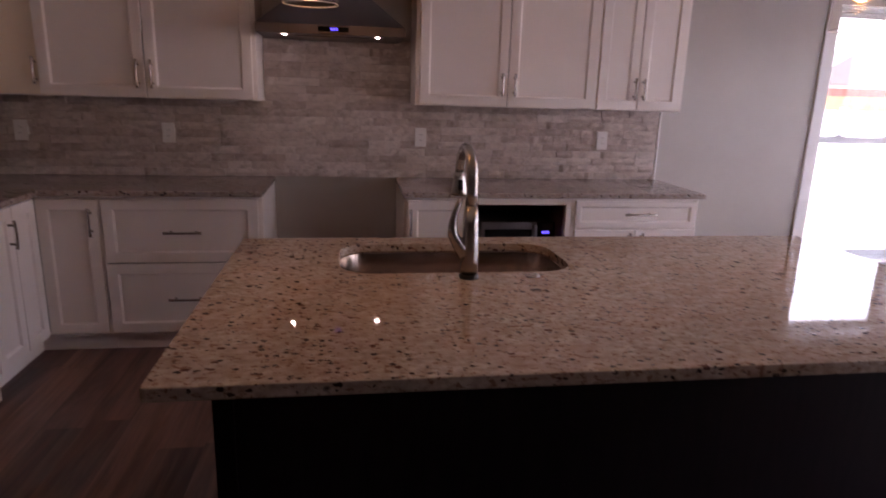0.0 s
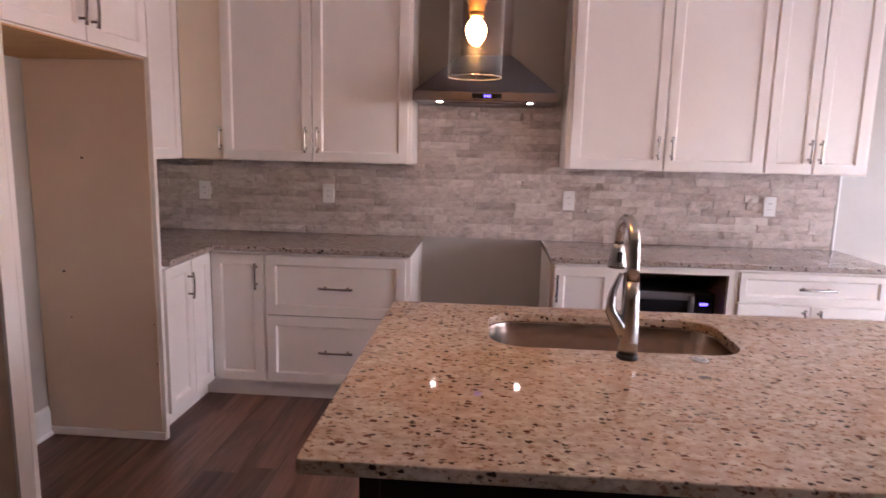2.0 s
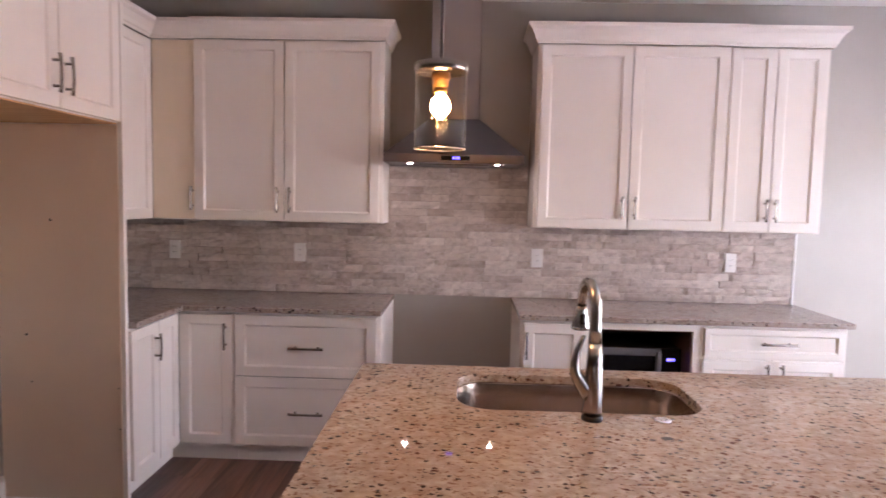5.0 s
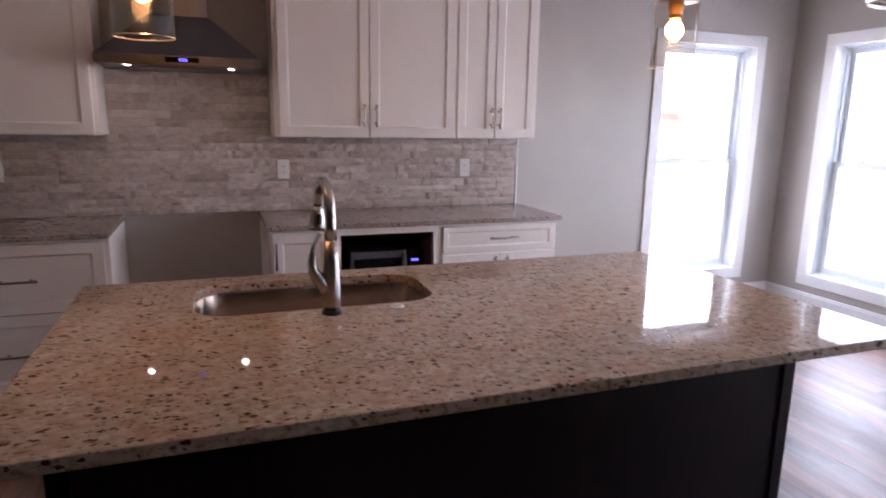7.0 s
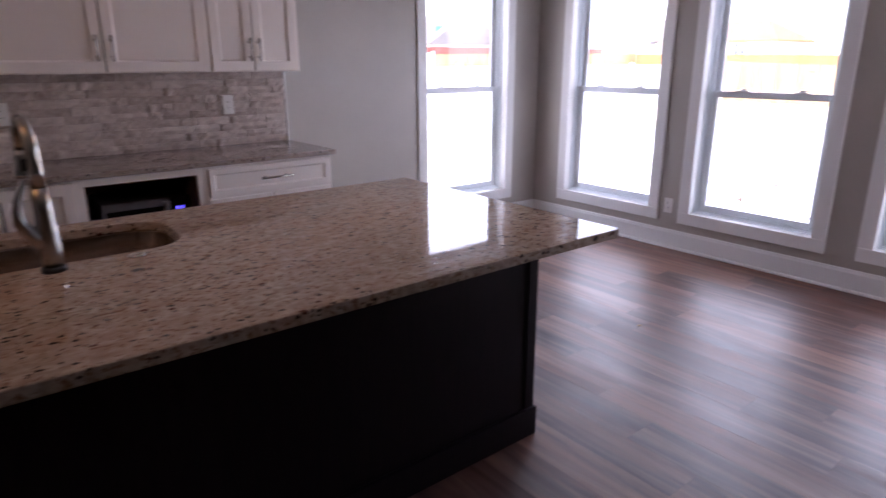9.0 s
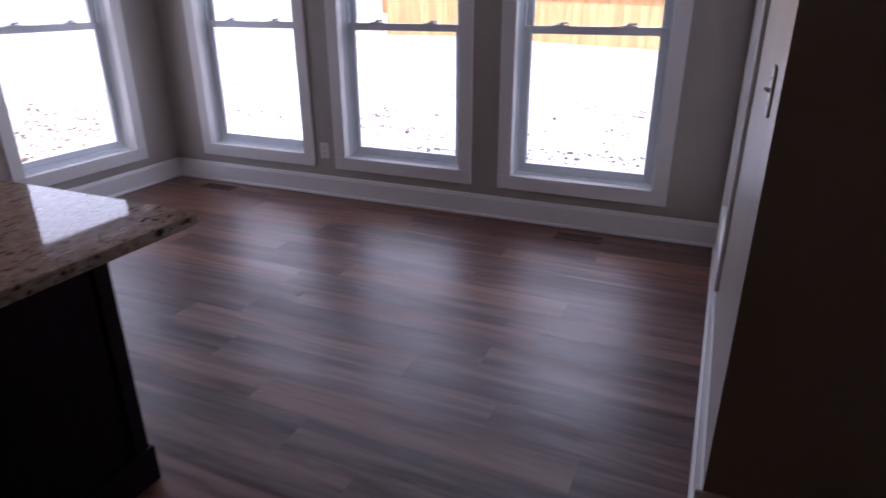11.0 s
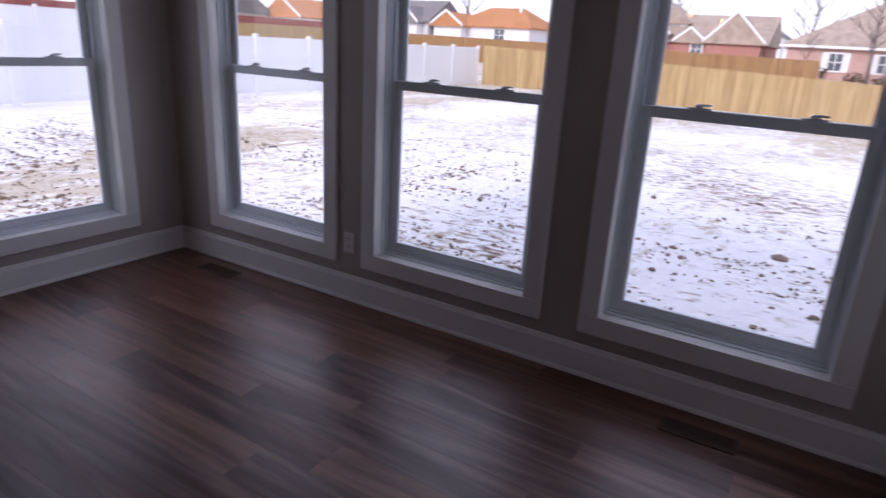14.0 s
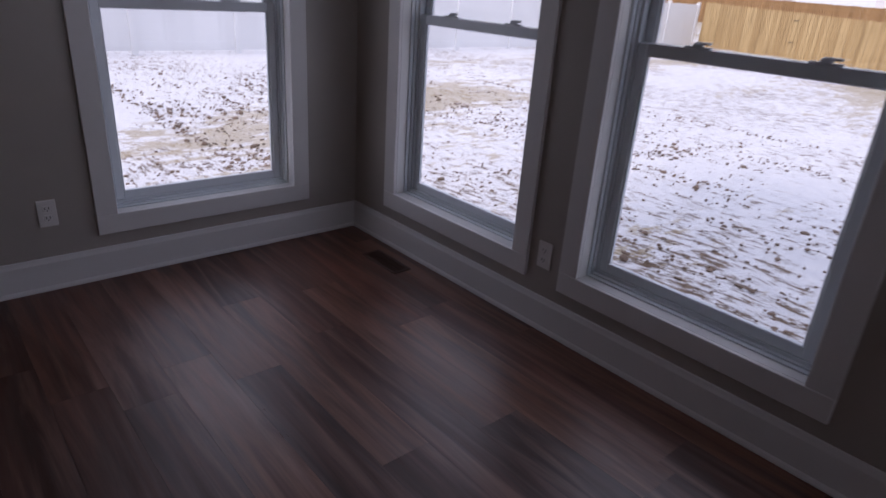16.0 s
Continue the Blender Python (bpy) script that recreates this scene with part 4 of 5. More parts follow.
def snow_ground():
    m, n, l, b = shader("patchy_snow_on_soil", (0.8, 0.8, 0.82), 0.85, 0, 0.2)
    v = world_coords(n, l)
    vs = world_coords(n, l, (1.0, 0.55, 1.0))
    snow = ramp(n, l, noise_tex(n, l, v, 9, 5), [(0.3, (0.70, 0.71, 0.74)), (0.7, (0.83, 0.83, 0.84))])
    soil = ramp(n, l, noise_tex(n, l, v, 14, 6), [(0.3, (0.10, 0.068, 0.045)), (0.7, (0.24, 0.17, 0.115))])
    straw = ramp(n, l, noise_tex(n, l, v, 20, 6), [(0.3, (0.33, 0.26, 0.15)), (0.7, (0.50, 0.42, 0.27))])
    where = noise_tex(n, l, v, 0.22, 3)
    fine = noise_tex(n, l, world_coords(n, l, (1.35, 0.42, 1.0)), 11.0, 9, 0.76)
    add = n.new("ShaderNodeMath")
    add.operation = "MULTIPLY_ADD"
    add.inputs[1].default_value = 0.34
    l.new(where, add.inputs[0])
    l.new(fine, add.inputs[2])
    c = mix(n, l, ramp(n, l, add.outputs[0], [(0.715, (0, 0, 0)), (0.775, (1, 1, 1))]), snow, soil)
    band = noise_tex(n, l, world_coords(n, l, (0.05, 0.13, 1)), 2.2, 3)
    thin = noise_tex(n, l, world_coords(n, l, (0.55, 1.25, 1.0)), 3.2, 10, 0.8)
    mul = n.new("ShaderNodeMath")
    mul.operation = "MULTIPLY_ADD"
    mul.inputs[1].default_value = 0.75
    l.new(band, mul.inputs[0])
    l.new(thin, mul.inputs[2])
    gp, gm, gr = n.new("ShaderNodeNewGeometry"), n.new("ShaderNodeMapping"), n.new("ShaderNodeTexGradient")
    gm.vector_type = "TEXTURE"
    gm.inputs["Location"].default_value = (9.0, 5.4, -0.5)
    gm.inputs["Scale"].default_value = (7.5, 2.6, 60)
    gr.gradient_type = "SPHERICAL"
    l.new(gp.outputs["Position"], gm.inputs["Vector"])
    l.new(gm.outputs["Vector"], gr.inputs["Vector"])
    bare = n.new("ShaderNodeMath")
    bare.operation = "MULTIPLY_ADD"
    bare.inputs[1].default_value = 0.24
    l.new(gr.outputs["Fac"], bare.inputs[0])
    far, sep, tot = n.new("ShaderNodeMapRange"), n.new("ShaderNodeSeparateXYZ"), n.new("ShaderNodeMath")
    far.inputs["From Min"].default_value, far.inputs["From Max"].default_value = 14.0, 30.0
    far.inputs["To Max"].default_value = 0.21
    l.new(gp.outputs["Position"], sep.inputs[0])
    l.new(sep.outputs["X"], far.inputs["Value"])
    l.new(mul.outputs[0], tot.inputs[0])
    l.new(far.outputs["Result"], tot.inputs[1])
    l.new(tot.outputs[0], bare.inputs[2])
    c = mix(n, l, ramp(n, l, bare.outputs[0], [(0.97, (0, 0, 0)), (1.07, (0.7, 0.7, 0.7))]), c, straw)
    l.new(c, b.inputs["Base Color"])
    bump(n, l, b, fine, 0.6, 0.03)
    return m


SNOW = snow_ground()
SOIL = painted("clod_soil", (0.20, 0.145, 0.11), 0.95, 0.35, 0.6, 40)


def build_ground():
    near_x = list(np.arange(4.9, 32.0, 0.35))
    near_y = list(np.arange(-16.0, 13.0, 0.35))
    xs = [-900, -400, -150, -60, -25, -10, -3, 1, 3.5] + near_x + [36, 42, 50, 60, 75, 100, 160, 300, 900]
    ys = [-900, -400, -150, -70, -45, -30, -22] + near_y + [16, 20, 28, 40, 60, 100, 200, 400, 900]
    verts, faces = [], []
    for y in ys:
        for x in xs:
            amp = 0.035 if 4.9 <= x <= 32 else 0.0
            verts.append((x, y, ground_height(x, y) + amp * (noise.noise((x * 0.9, y * 0.9, 0.3)) + 0.5 * noise.noise((x * 2.7, y * 2.7, 1.3)))))
    k = len(xs)
    for j in range(len(ys) - 1):
        for i in range(k - 1):
            faces.append((j * k + i, j * k + i + 1, (j + 1) * k + i + 1, (j + 1) * k + i))
    me = bpy.data.meshes.new("ground")
    me.from_pydata(verts, [], faces)
    me.materials.append(SNOW)
    for p in me.polygons:
        p.use_smooth = True
    tagged(new("ground", me), "patchy snow over brown soil and straw in the yard", "", "", "structure")


build_ground()


def build_clods():
    rnd = random.Random(5)
    bm = bmesh.new()
    bmesh.ops.create_icosphere(bm, subdivisions=1, radius=1.0)
    base_v = [tuple(v.co) for v in bm.verts]
    base_f = [tuple(v.index for v in f.verts) for f in bm.faces]
    bm.free()
    verts, faces = [], []

    def add(x, y, s):
        o = len(verts)
        sx, sy, sz = s * rnd.uniform(0.7, 1.5), s * rnd.uniform(0.7, 1.5), s * rnd.uniform(0.4, 0.8)
        z = ground_height(x, y)
        for v in base_v:
            j = rnd.uniform(0.7, 1.25)
            verts.append((x + v[0] * sx * j, y + v[1] * sy * j, z + 0.01 + v[2] * sz * j))
        faces.extend(tuple(o + i for i in f) for f in base_f)

    for _ in range(300):
        along_y = rnd.random() < 0.78
        if along_y:
            cx, cy = 5.4 + 8.0 * rnd.random() ** 1.8, rnd.uniform(-9, 9)
        else:
            cx, cy = rnd.uniform(2.5, 12), 0.9 + 5.0 * rnd.random() ** 1.4
        long, wide = rnd.uniform(0.35, 1.5), rnd.uniform(0.03, 0.10)
        for _ in range(rnd.randint(10, 38)):
            x, y = cx + rnd.gauss(0, wide if along_y else long), cy + rnd.gauss(0, long if along_y else wide)
            if (x > 5.25 and y < 20) or y > 0.5:
                add(x, y, rnd.uniform(0.007, 0.020) * (2.0 if rnd.random() < 0.06 else 1))
    add(9.3, -3.4, 0.085)
    me = bpy.data.meshes.new("soil_clods")
    me.from_pydata(verts, [], faces)
    me.materials.append(SOIL)
    tagged(new("soil_clods", me), "brown frozen soil clods scattered over the snow", "soil", "", "stuff")


build_clods()

FENCEWHITE = painted("white_vinyl_fence", (0.75, 0.76, 0.77), 0.45, 0.03, 0.05, 30)


def cedar(name, lo, hi):
    m, n, l, b = shader(name, lo, 0.8)
    v = world_coords(n, l, (1, 1, 0.08))
    g = n.new("ShaderNodeNewGeometry").outputs["Random Per Island"]
    c = ramp(n, l, g, [(0.0, lo), (1.0, hi)])
    c = mix(n, l, 0.6, c, ramp(n, l, noise_tex(n, l, v, 7, 6, 0.65, 0.5), [(0.32, (0.52, 0.5, 0.46)), (0.5, (0.95, 0.95, 0.95)), (0.7, (1.15, 1.15, 1.15))]), "MULTIPLY")
    l.new(c, b.inputs["Base Color"])
    return m


CEDAR = cedar("cedar_boards", (0.36, 0.245, 0.11), (0.47, 0.34, 0.165))
CEDARDARK = cedar("weathered_cedar_boards", (0.25, 0.14, 0.055), (0.33, 0.195, 0.085))
REDWOOD = cedar("red_stained_boards", (0.26, 0.08, 0.065), (0.34, 0.11, 0.09))


def vinyl_fence(x0, n, y, top, pitch, label):
    f = thing("vinyl_fence", pose(x0, y, 0), label, "fence")
    pbm = bmesh.new()
    box(pbm, -0.065, 0.065, -0.065, 0.065, -0.55, top + 0.05, 0.004)
    box(pbm, -0.085, 0.085, -0.085, 0.085, top + 0.0505, top + 0.075, 0.006)
    box(pbm, -0.05, 0.05, -0.05, 0.05, top + 0.0755, top + 0.10, 0.02)
    post = mesh_of("post", pbm, FENCEWHITE)
    bm = bmesh.new()
    box(bm, 0.066, pitch - 0.066, -0.016, 0.016, -0.42, top - 0.06)
    panel = mesh_of("panel", bm, FENCEWHITE)
    bm = bmesh.new()
    box(bm, 0.066, pitch - 0.066, -0.028, 0.028, top - 0.13, top, 0.004)
    rail = mesh_of("rail", bm, FENCEWHITE)
    for k in range(n + 1):
        o = new("post", post)
        o.parent, o.location = f, (k * pitch, 0, 0)
        if k < n:
            for me in (panel, rail):
                o = new(me.name.split(".")[0], me)
                o.parent, o.location = f, (k * pitch, 0, 0)
            o = new("rail", rail)
            o.parent, o.location = f, (k * pitch, 0, -1.50 - top + 1.28)


vinyl_fence(30.55 - 2.35 * 19, 19, 12.2, 1.28, 2.35, "long white vinyl privacy fence along the snowy yard")
vinyl_fence(8.0, 7, 27.0, 1.95, 2.35, "white vinyl privacy fence in a neighbouring yard")


def board_fence(name, a, b, height, material, label, gate=None):
    a, b = Vector(a), Vector(b)
    length = (b - a).length
    f = thing(name, Matrix.Identity(4), label, "fence")
    verts, faces = [], []
    d = (b - a).normalized()
    nrm = Vector((-d.y, d.x, 0))
    rnd = random.Random(int(length * 10))
    k = int(length / 0.145)
    for i in range(k):
        p = a + d * (i * 0.145)
        q = p + d * 0.138
        z0 = ground_height(p.x, p.y) - 0.1
        z1 = a.z + (b.z - a.z) * i / k + rnd.uniform(-0.015, 0.015)
        off = rnd.uniform(-0.004, 0.004)
        o = len(verts)
        for t in (-0.01 + off, 0.01 + off):
            for c, z in ((p, z0), (q, z0), (q, z1 - 0.03), (q - d * 0.03, z1), (p + d * 0.03, z1), (p, z1 - 0.03)):
                verts.append((c.x + nrm.x * t, c.y + nrm.y * t, z))
        faces += [tuple(o + j for j in range(5, -1, -1)), tuple(o + 6 + j for j in range(6))]
        faces += [(o + j, o + (j + 1) % 6, o + 6 + (j + 1) % 6, o + 6 + j) for j in range(6)]
    me = bpy.data.meshes.new("boards")
    me.from_pydata(verts, [], faces)
    me.materials.append(material)
    ob = new("boards", me)
    ob.parent = f
    ob["kind"] = "stuff"
    return f


wf = board_fence("wood_fence", (31.0, 12.1, 1.40), (31.0, -34.0, -0.25), 1.83, CEDAR, "tall cedar board fence at the end of the yard")
for z in (0.12, 0.95):
    bm = bmesh.new()
    box(bm, 30.96, 30.988, 8.05, 8.22, z - 0.02, z + 0.02, 0.005)
    part("gate_hinge", bm, BLACK, wf, "black strap hinge")
board_fence("wood_fence", (45.0, 34.0, 2.05), (45.0, -2.0, 1.60), 1.83, CEDARDARK, "weathered board fence behind the yard")
board_fence("wood_fence", (24.6, 27.0, 1.85), (45.0, 27.0, 2.0), 1.83, CEDAR, "cedar board fence in a neighbouring yard")
board_fence("wood_fence", (16.0, 42.0, 2.65), (60.0, 42.0, 2.75), 1.83, REDWOOD, "red stained board fence far behind")


def brickwork(name, color, mortar):
    m, n, l, b = shader(name, color, 0.85)
    t = n.new("ShaderNodeTexBrick")
    t.inputs["Scale"].default_value = 1.0
    t.inputs["Brick Width"].default_value, t.inputs["Row Height"].default_value = 0.22, 0.075
    t.inputs["Mortar Size"].default_value = 0.008
    t.inputs["Color1"].default_value = (*color, 1)
    t.inputs["Color2"].default_value = (*(c * 0.75 for c in color), 1)
    t.inputs["Mortar"].default_value = (*mortar, 1)
    g, mp = n.new("ShaderNodeNewGeometry"), n.new("ShaderNodeMapping")
    mp.inputs["Rotation"].default_value = (radians(90), 0, radians(90))
    mp.vector_type = "TEXTURE"
    l.new(g.outputs["Position"], mp.inputs["Vector"])
    l.new(mp.outputs["Vector"], t.inputs["Vector"])
    l.new(t.outputs["Color"], b.inputs["Base Color"])
    return m


def shingles(name, color):
    return painted(name, color, 0.9, 0.22, 0.5, 8)


RED_BRICK = brickwork("red_brick", (0.42, 0.14, 0.105), (0.42, 0.36, 0.33))
PINK_BRICK = brickwork("pink_brick", (0.58, 0.33, 0.27), (0.5, 0.45, 0.41))
SIDING = painted("white_siding", (0.72, 0.72, 0.74), 0.6, 0.04, 0.2, 6)
GREYSIDE = painted("grey_siding", (0.52, 0.48, 0.47), 0.6, 0.04, 0.2, 6)
TANROOF = shingles("tan_shingles", (0.36, 0.29, 0.235))
GREYROOF = shingles("grey_shingles", (0.19, 0.18, 0.18))
RUSTROOF = shingles("rust_shingles", (0.44, 0.20, 0.085))
FARGLASS = shader("far_window_glass", (0.10, 0.12, 0.14), 0.1)[0]


def prism(bm, x0, x1, y0, y1, z, ridge, along, hip=0.0, over=0.35, thick=0.14):
    """A roof: a ridge along x or y, gabled or hipped."""
    x0, x1, y0, y1 = x0 - over, x1 + over, y0 - over, y1 + over
    if along == "y":
        r = [((x0 + x1) / 2, y0 + hip), ((x0 + x1) / 2, y1 - hip)]
    else:
        r = [(x0 + hip, (y0 + y1) / 2), (x1 - hip, (y0 + y1) / 2)]
    a = [bm.verts.new(p) for p in ((x0, y0, z), (x1, y0, z), (x1, y1, z), (x0, y1, z))]
    lowv = [bm.verts.new((v.co.x, v.co.y, z - thick)) for v in a]
    t = [bm.verts.new((*p, ridge)) for p in r]
    if along == "y":
        fs = [(a[0], a[1], t[0]), (a[1], a[2], t[1], t[0]), (a[2], a[3], t[1]), (a[3], a[0], t[0], t[1])]
    else:
        fs = [(a[0], a[1], t[1], t[0]), (a[1], a[2], t[1]), (a[2], a[3], t[0], t[1]), (a[3], a[0], t[0])]
    for f in fs:
        bm.faces.new(f)
    for i in range(4):
        bm.faces.new((lowv[i], lowv[(i + 1) % 4], a[(i + 1) % 4], a[i]))
    bm.faces.new(lowv[::-1])


def west_gable(bm, x, y0, y1, z, apex, depth=0.2):
    tri = [(y0, z), (y1, z), ((y0 + y1) / 2, apex)]
    f = [bm.verts.new((x, yy, zz)) for yy, zz in tri]
    g = [bm.verts.new((x + depth, yy, zz)) for yy, zz in tri]
    bm.faces.new(f)
    bm.faces.new(g[::-1])
    for i in range(3):
        bm.faces.new((f[i], f[(i + 1) % 3], g[(i + 1) % 3], g[i]))


def house_window(h, x, y, z, w, ht):
    bm = bmesh.new()
    e = 0.12
    for bx in ((y - w / 2 - e, y - w / 2, z - e, z + ht + e), (y + w / 2, y + w / 2 + e, z - e, z + ht + e), (y - w / 2, y + w / 2, z - e, z), (y - w / 2, y + w / 2, z + ht, z + ht + e), (y - 0.03, y + 0.03, z, z + ht), (y - w / 2, y - 0.031, z + ht / 2 - 0.03, z + ht / 2 + 0.03), (y + 0.031, y + w / 2, z + ht / 2 - 0.03, z + ht / 2 + 0.03)):
        box(bm, x - 0.06, x + 0.02, bx[0], bx[1], bx[2], bx[3])
    wd = part("window", bm, FENCEWHITE, h)
    bm = bmesh.new()
    box(bm, x - 0.02, x + 0.01, y - w / 2 + 0.003, y + w / 2 - 0.003, z + 0.003, z + ht - 0.003)
    part("pane", bm, FARGLASS, wd)


def fascia(h, x, y0, y1, z, apex):
    bm = bmesh.new()
    mid = (y0 + y1) / 2
    for ya, yb in ((y0, mid), (y1, mid)):
        vs = []
        for xx in (x - 0.05, x):
            vs.append([bm.verts.new((xx, ya, z - 0.02)), bm.verts.new((xx, yb, apex - 0.02)), bm.verts.new((xx, yb, apex + 0.26)), bm.verts.new((xx, ya, z + 0.26))])
        bm.faces.new(vs[0])
        bm.faces.new(vs[1][::-1])
        for i in range(4):
            bm.faces.new((vs[0][i], vs[0][(i + 1) % 4], vs[1][(i + 1) % 4], vs[1][i]))
    part("fascia", bm, FENCEWHITE, h, "white gable trim")


def boxpart(h, name, bx, mat):
    bm = bmesh.new()
    box(bm, *bx)
    return part(name, bm, mat, h)


def roofpart(h, *args, mat, **kw):
    bm = bmesh.new()
    prism(bm, *args, **kw)
    return part("roof", bm, mat, h)


# the tan-roofed brick house
h = thing("house", Matrix.Identity(4), "brick and siding house with tan shingle roof behind fences", "house")
boxpart(h, "wall", (74, 86, 4.2, 17.0, 0.2, 2.95), RED_BRICK)
roofpart(h, 74, 86, 4.2, 17.0, 2.95, 5.9, "y", mat=TANROOF)
boxpart(h, "wall", (72.6, 80, 4.4, 9.4, 0.2, 2.95), RED_BRICK)
roofpart(h, 72.6, 80, 4.4, 9.4, 2.95, 5.75, "x", mat=TANROOF)
bm = bmesh.new()
west_gable(bm, 72.35, 4.4, 9.4, 2.96, 5.55)
part("gable", bm, GREYSIDE, h)
fascia(h, 72.2, 4.0, 9.8, 2.85, 5.75)
boxpart(h, "wall", (72.9, 76, 9.5, 12.6, 0.2, 2.9), RED_BRICK)
roofpart(h, 72.9, 77, 9.7, 12.5, 2.9, 4.2, "x", mat=TANROOF)
bm = bmesh.new()
west_gable(bm, 72.65, 9.7, 12.5, 2.91, 4.1)
part("gable", bm, GREYSIDE, h)
fascia(h, 72.5, 9.4, 12.8, 2.8, 4.15)
boxpart(h, "wall", (73.2, 80, 13.6, 17.6, 0.2, 3.6), SIDING)
roofpart(h, 73.2, 80, 13.6, 17.6, 3.6, 5.4, "x", mat=TANROOF)
fascia(h, 72.8, 13.2, 18.0, 3.5, 5.4)
boxpart(h, "wall", (77, 86, 12.5, 19.5, 0.2, 4.9), SIDING)
roofpart(h, 77, 86, 12.5, 19.5, 4.9, 7.4, "x", mat=TANROOF)
for yy in (14.2, 15.6, 17.0):
    house_window(h, 73.18, yy, 1.5, 0.7, 1.5)
house_window(h, 72.85, 10.4, 1.7, 1.0, 1.0)
house_window(h, 76.95, 17.8, 3.9, 0.8, 1.1)
# the rust-roofed house
h = thing("house", Matrix.Identity(4), "white house with rust coloured shingle roof", "house")
boxpart(h, "wall", (66, 74, 26.0, 35.5, 0.6, 3.4), SIDING)
roofpart(h, 66, 74, 26.0, 35.5, 3.4, 5.5, "y", hip=3.0, mat=RUSTROOF)
boxpart(h, "wall", (64.5, 70, 33.5, 37.0, 0.6, 3.3), SIDING)
roofpart(h, 64.5, 70, 33.5, 37.0, 3.3, 4.7, "x", mat=RUSTROOF)
fascia(h, 64.1, 33.1, 37.4, 3.2, 4.7)
boxpart(h, "vent_stack", (69, 69.3, 28.5, 28.8, 4.4, 5.9), FENCEWHITE)
house_window(h, 65.98, 29.5, 1.9, 1.2, 1.2)
# grey gabled house
h = thing("house", Matrix.Identity(4), "white sided house with grey shingle roof", "house")
boxpart(h, "wall", (64, 72, 37.6, 46, 0.6, 3.6), SIDING)
roofpart(h, 64, 72, 37.6, 46, 3.6, 6.0, "y", mat=GREYROOF)
boxpart(h, "wall", (62.8, 68, 38.2, 41.6, 0.6, 3.4), SIDING)
roofpart(h, 62.8, 68, 38.2, 41.6, 3.4, 5.2, "x", mat=GREYROOF)
fascia(h, 62.4, 37.8, 42.0, 3.3, 5.2)
# rust and grey houses beyond the corner
h = thing("house", Matrix.Identity(4), "far house with rust coloured gable roof", "house")
boxpart(h, "wall", (60, 69, 53, 59, 0.8, 3.4), SIDING)
roofpart(h, 60, 69, 53, 59, 3.4, 5.6, "x", mat=RUSTROOF)
fascia(h, 59.6, 52.6, 59.4, 3.3, 5.6)
h = thing("house", Matrix.Identity(4), "far house with broad grey shingle roof", "house")
boxpart(h, "wall", (48, 60, 58, 70, 0.8, 3.6), GREYSIDE)
roofpart(h, 48, 60, 58, 70, 3.6, 7.2, "y", mat=GREYROOF)
boxpart(h, "chimney_wrap", (50, 51.2, 59.5, 60.7, 3.9, 5.6), shader("blue_house_wrap", (0.10, 0.42, 0.62), 0.5)[0])
h = thing("house", Matrix.Identity(4), "far house with grey roof beyond the vinyl fence", "house")
boxpart(h, "wall", (14, 27, 60, 69, 0.8, 3.4), SIDING)
roofpart(h, 14, 27, 60, 69, 3.4, 6.4, "x", mat=GREYROOF)
# pink brick house
h = thing("house", Matrix.Identity(4), "pink brick house with tan hip roof beside the fence", "house")
boxpart(h, "wall", (62, 78, -18, 1.4, -0.2, 2.8), PINK_BRICK)
roofpart(h, 62, 78, -18, 1.4, 2.8, 7.4, "y", mat=TANROOF, hip=8.0)
boxpart(h, "eave_trim", (61.55, 61.63, -18.4, 1.8, 2.62, 2.82), FENCEWHITE)
boxpart(h, "corner_trim", (61.93, 61.995, 1.2, 1.46, -0.2, 2.6), FENCEWHITE)
for yy in (-2.3, -5.6, -9.0):
    house_window(h, 61.98, yy, 1.0, 0.9, 1.25)
    boxpart(h, "shutter", (61.90, 61.97, yy - 0.95, yy - 0.60, 0.9, 2.35), FENCEWHITE)
    boxpart(h, "shutter", (61.90, 61.97, yy + 0.60, yy + 0.95, 0.9, 2.35), FENCEWHITE)
# white house farther off
h = thing("house", Matrix.Identity(4), "tall white house with dark grey roof far off", "house")
boxpart(h, "wall", (110, 122, 6.0, 13.0, 0.8, 5.0), SIDING)
roofpart(h, 110, 122, 6.0, 13.0, 5.0, 7.6, "x", mat=GREYROOF)
roofpart(h, 111, 121, 11.0, 17.0, 4.8, 7.2, "y", mat=GREYROOF)
boxpart(h, "wall", (111, 121, 12.9, 17.0, 0.8, 4.8), SIDING)

BARK = painted("bare_bark", (0.17, 0.13, 0.12), 0.9, 0.3, 0.5, 20)
SHRUB = painted("dry_shrub_leaves", (0.10, 0.07, 0.05), 0.9, 0.3, 0.3, 20)


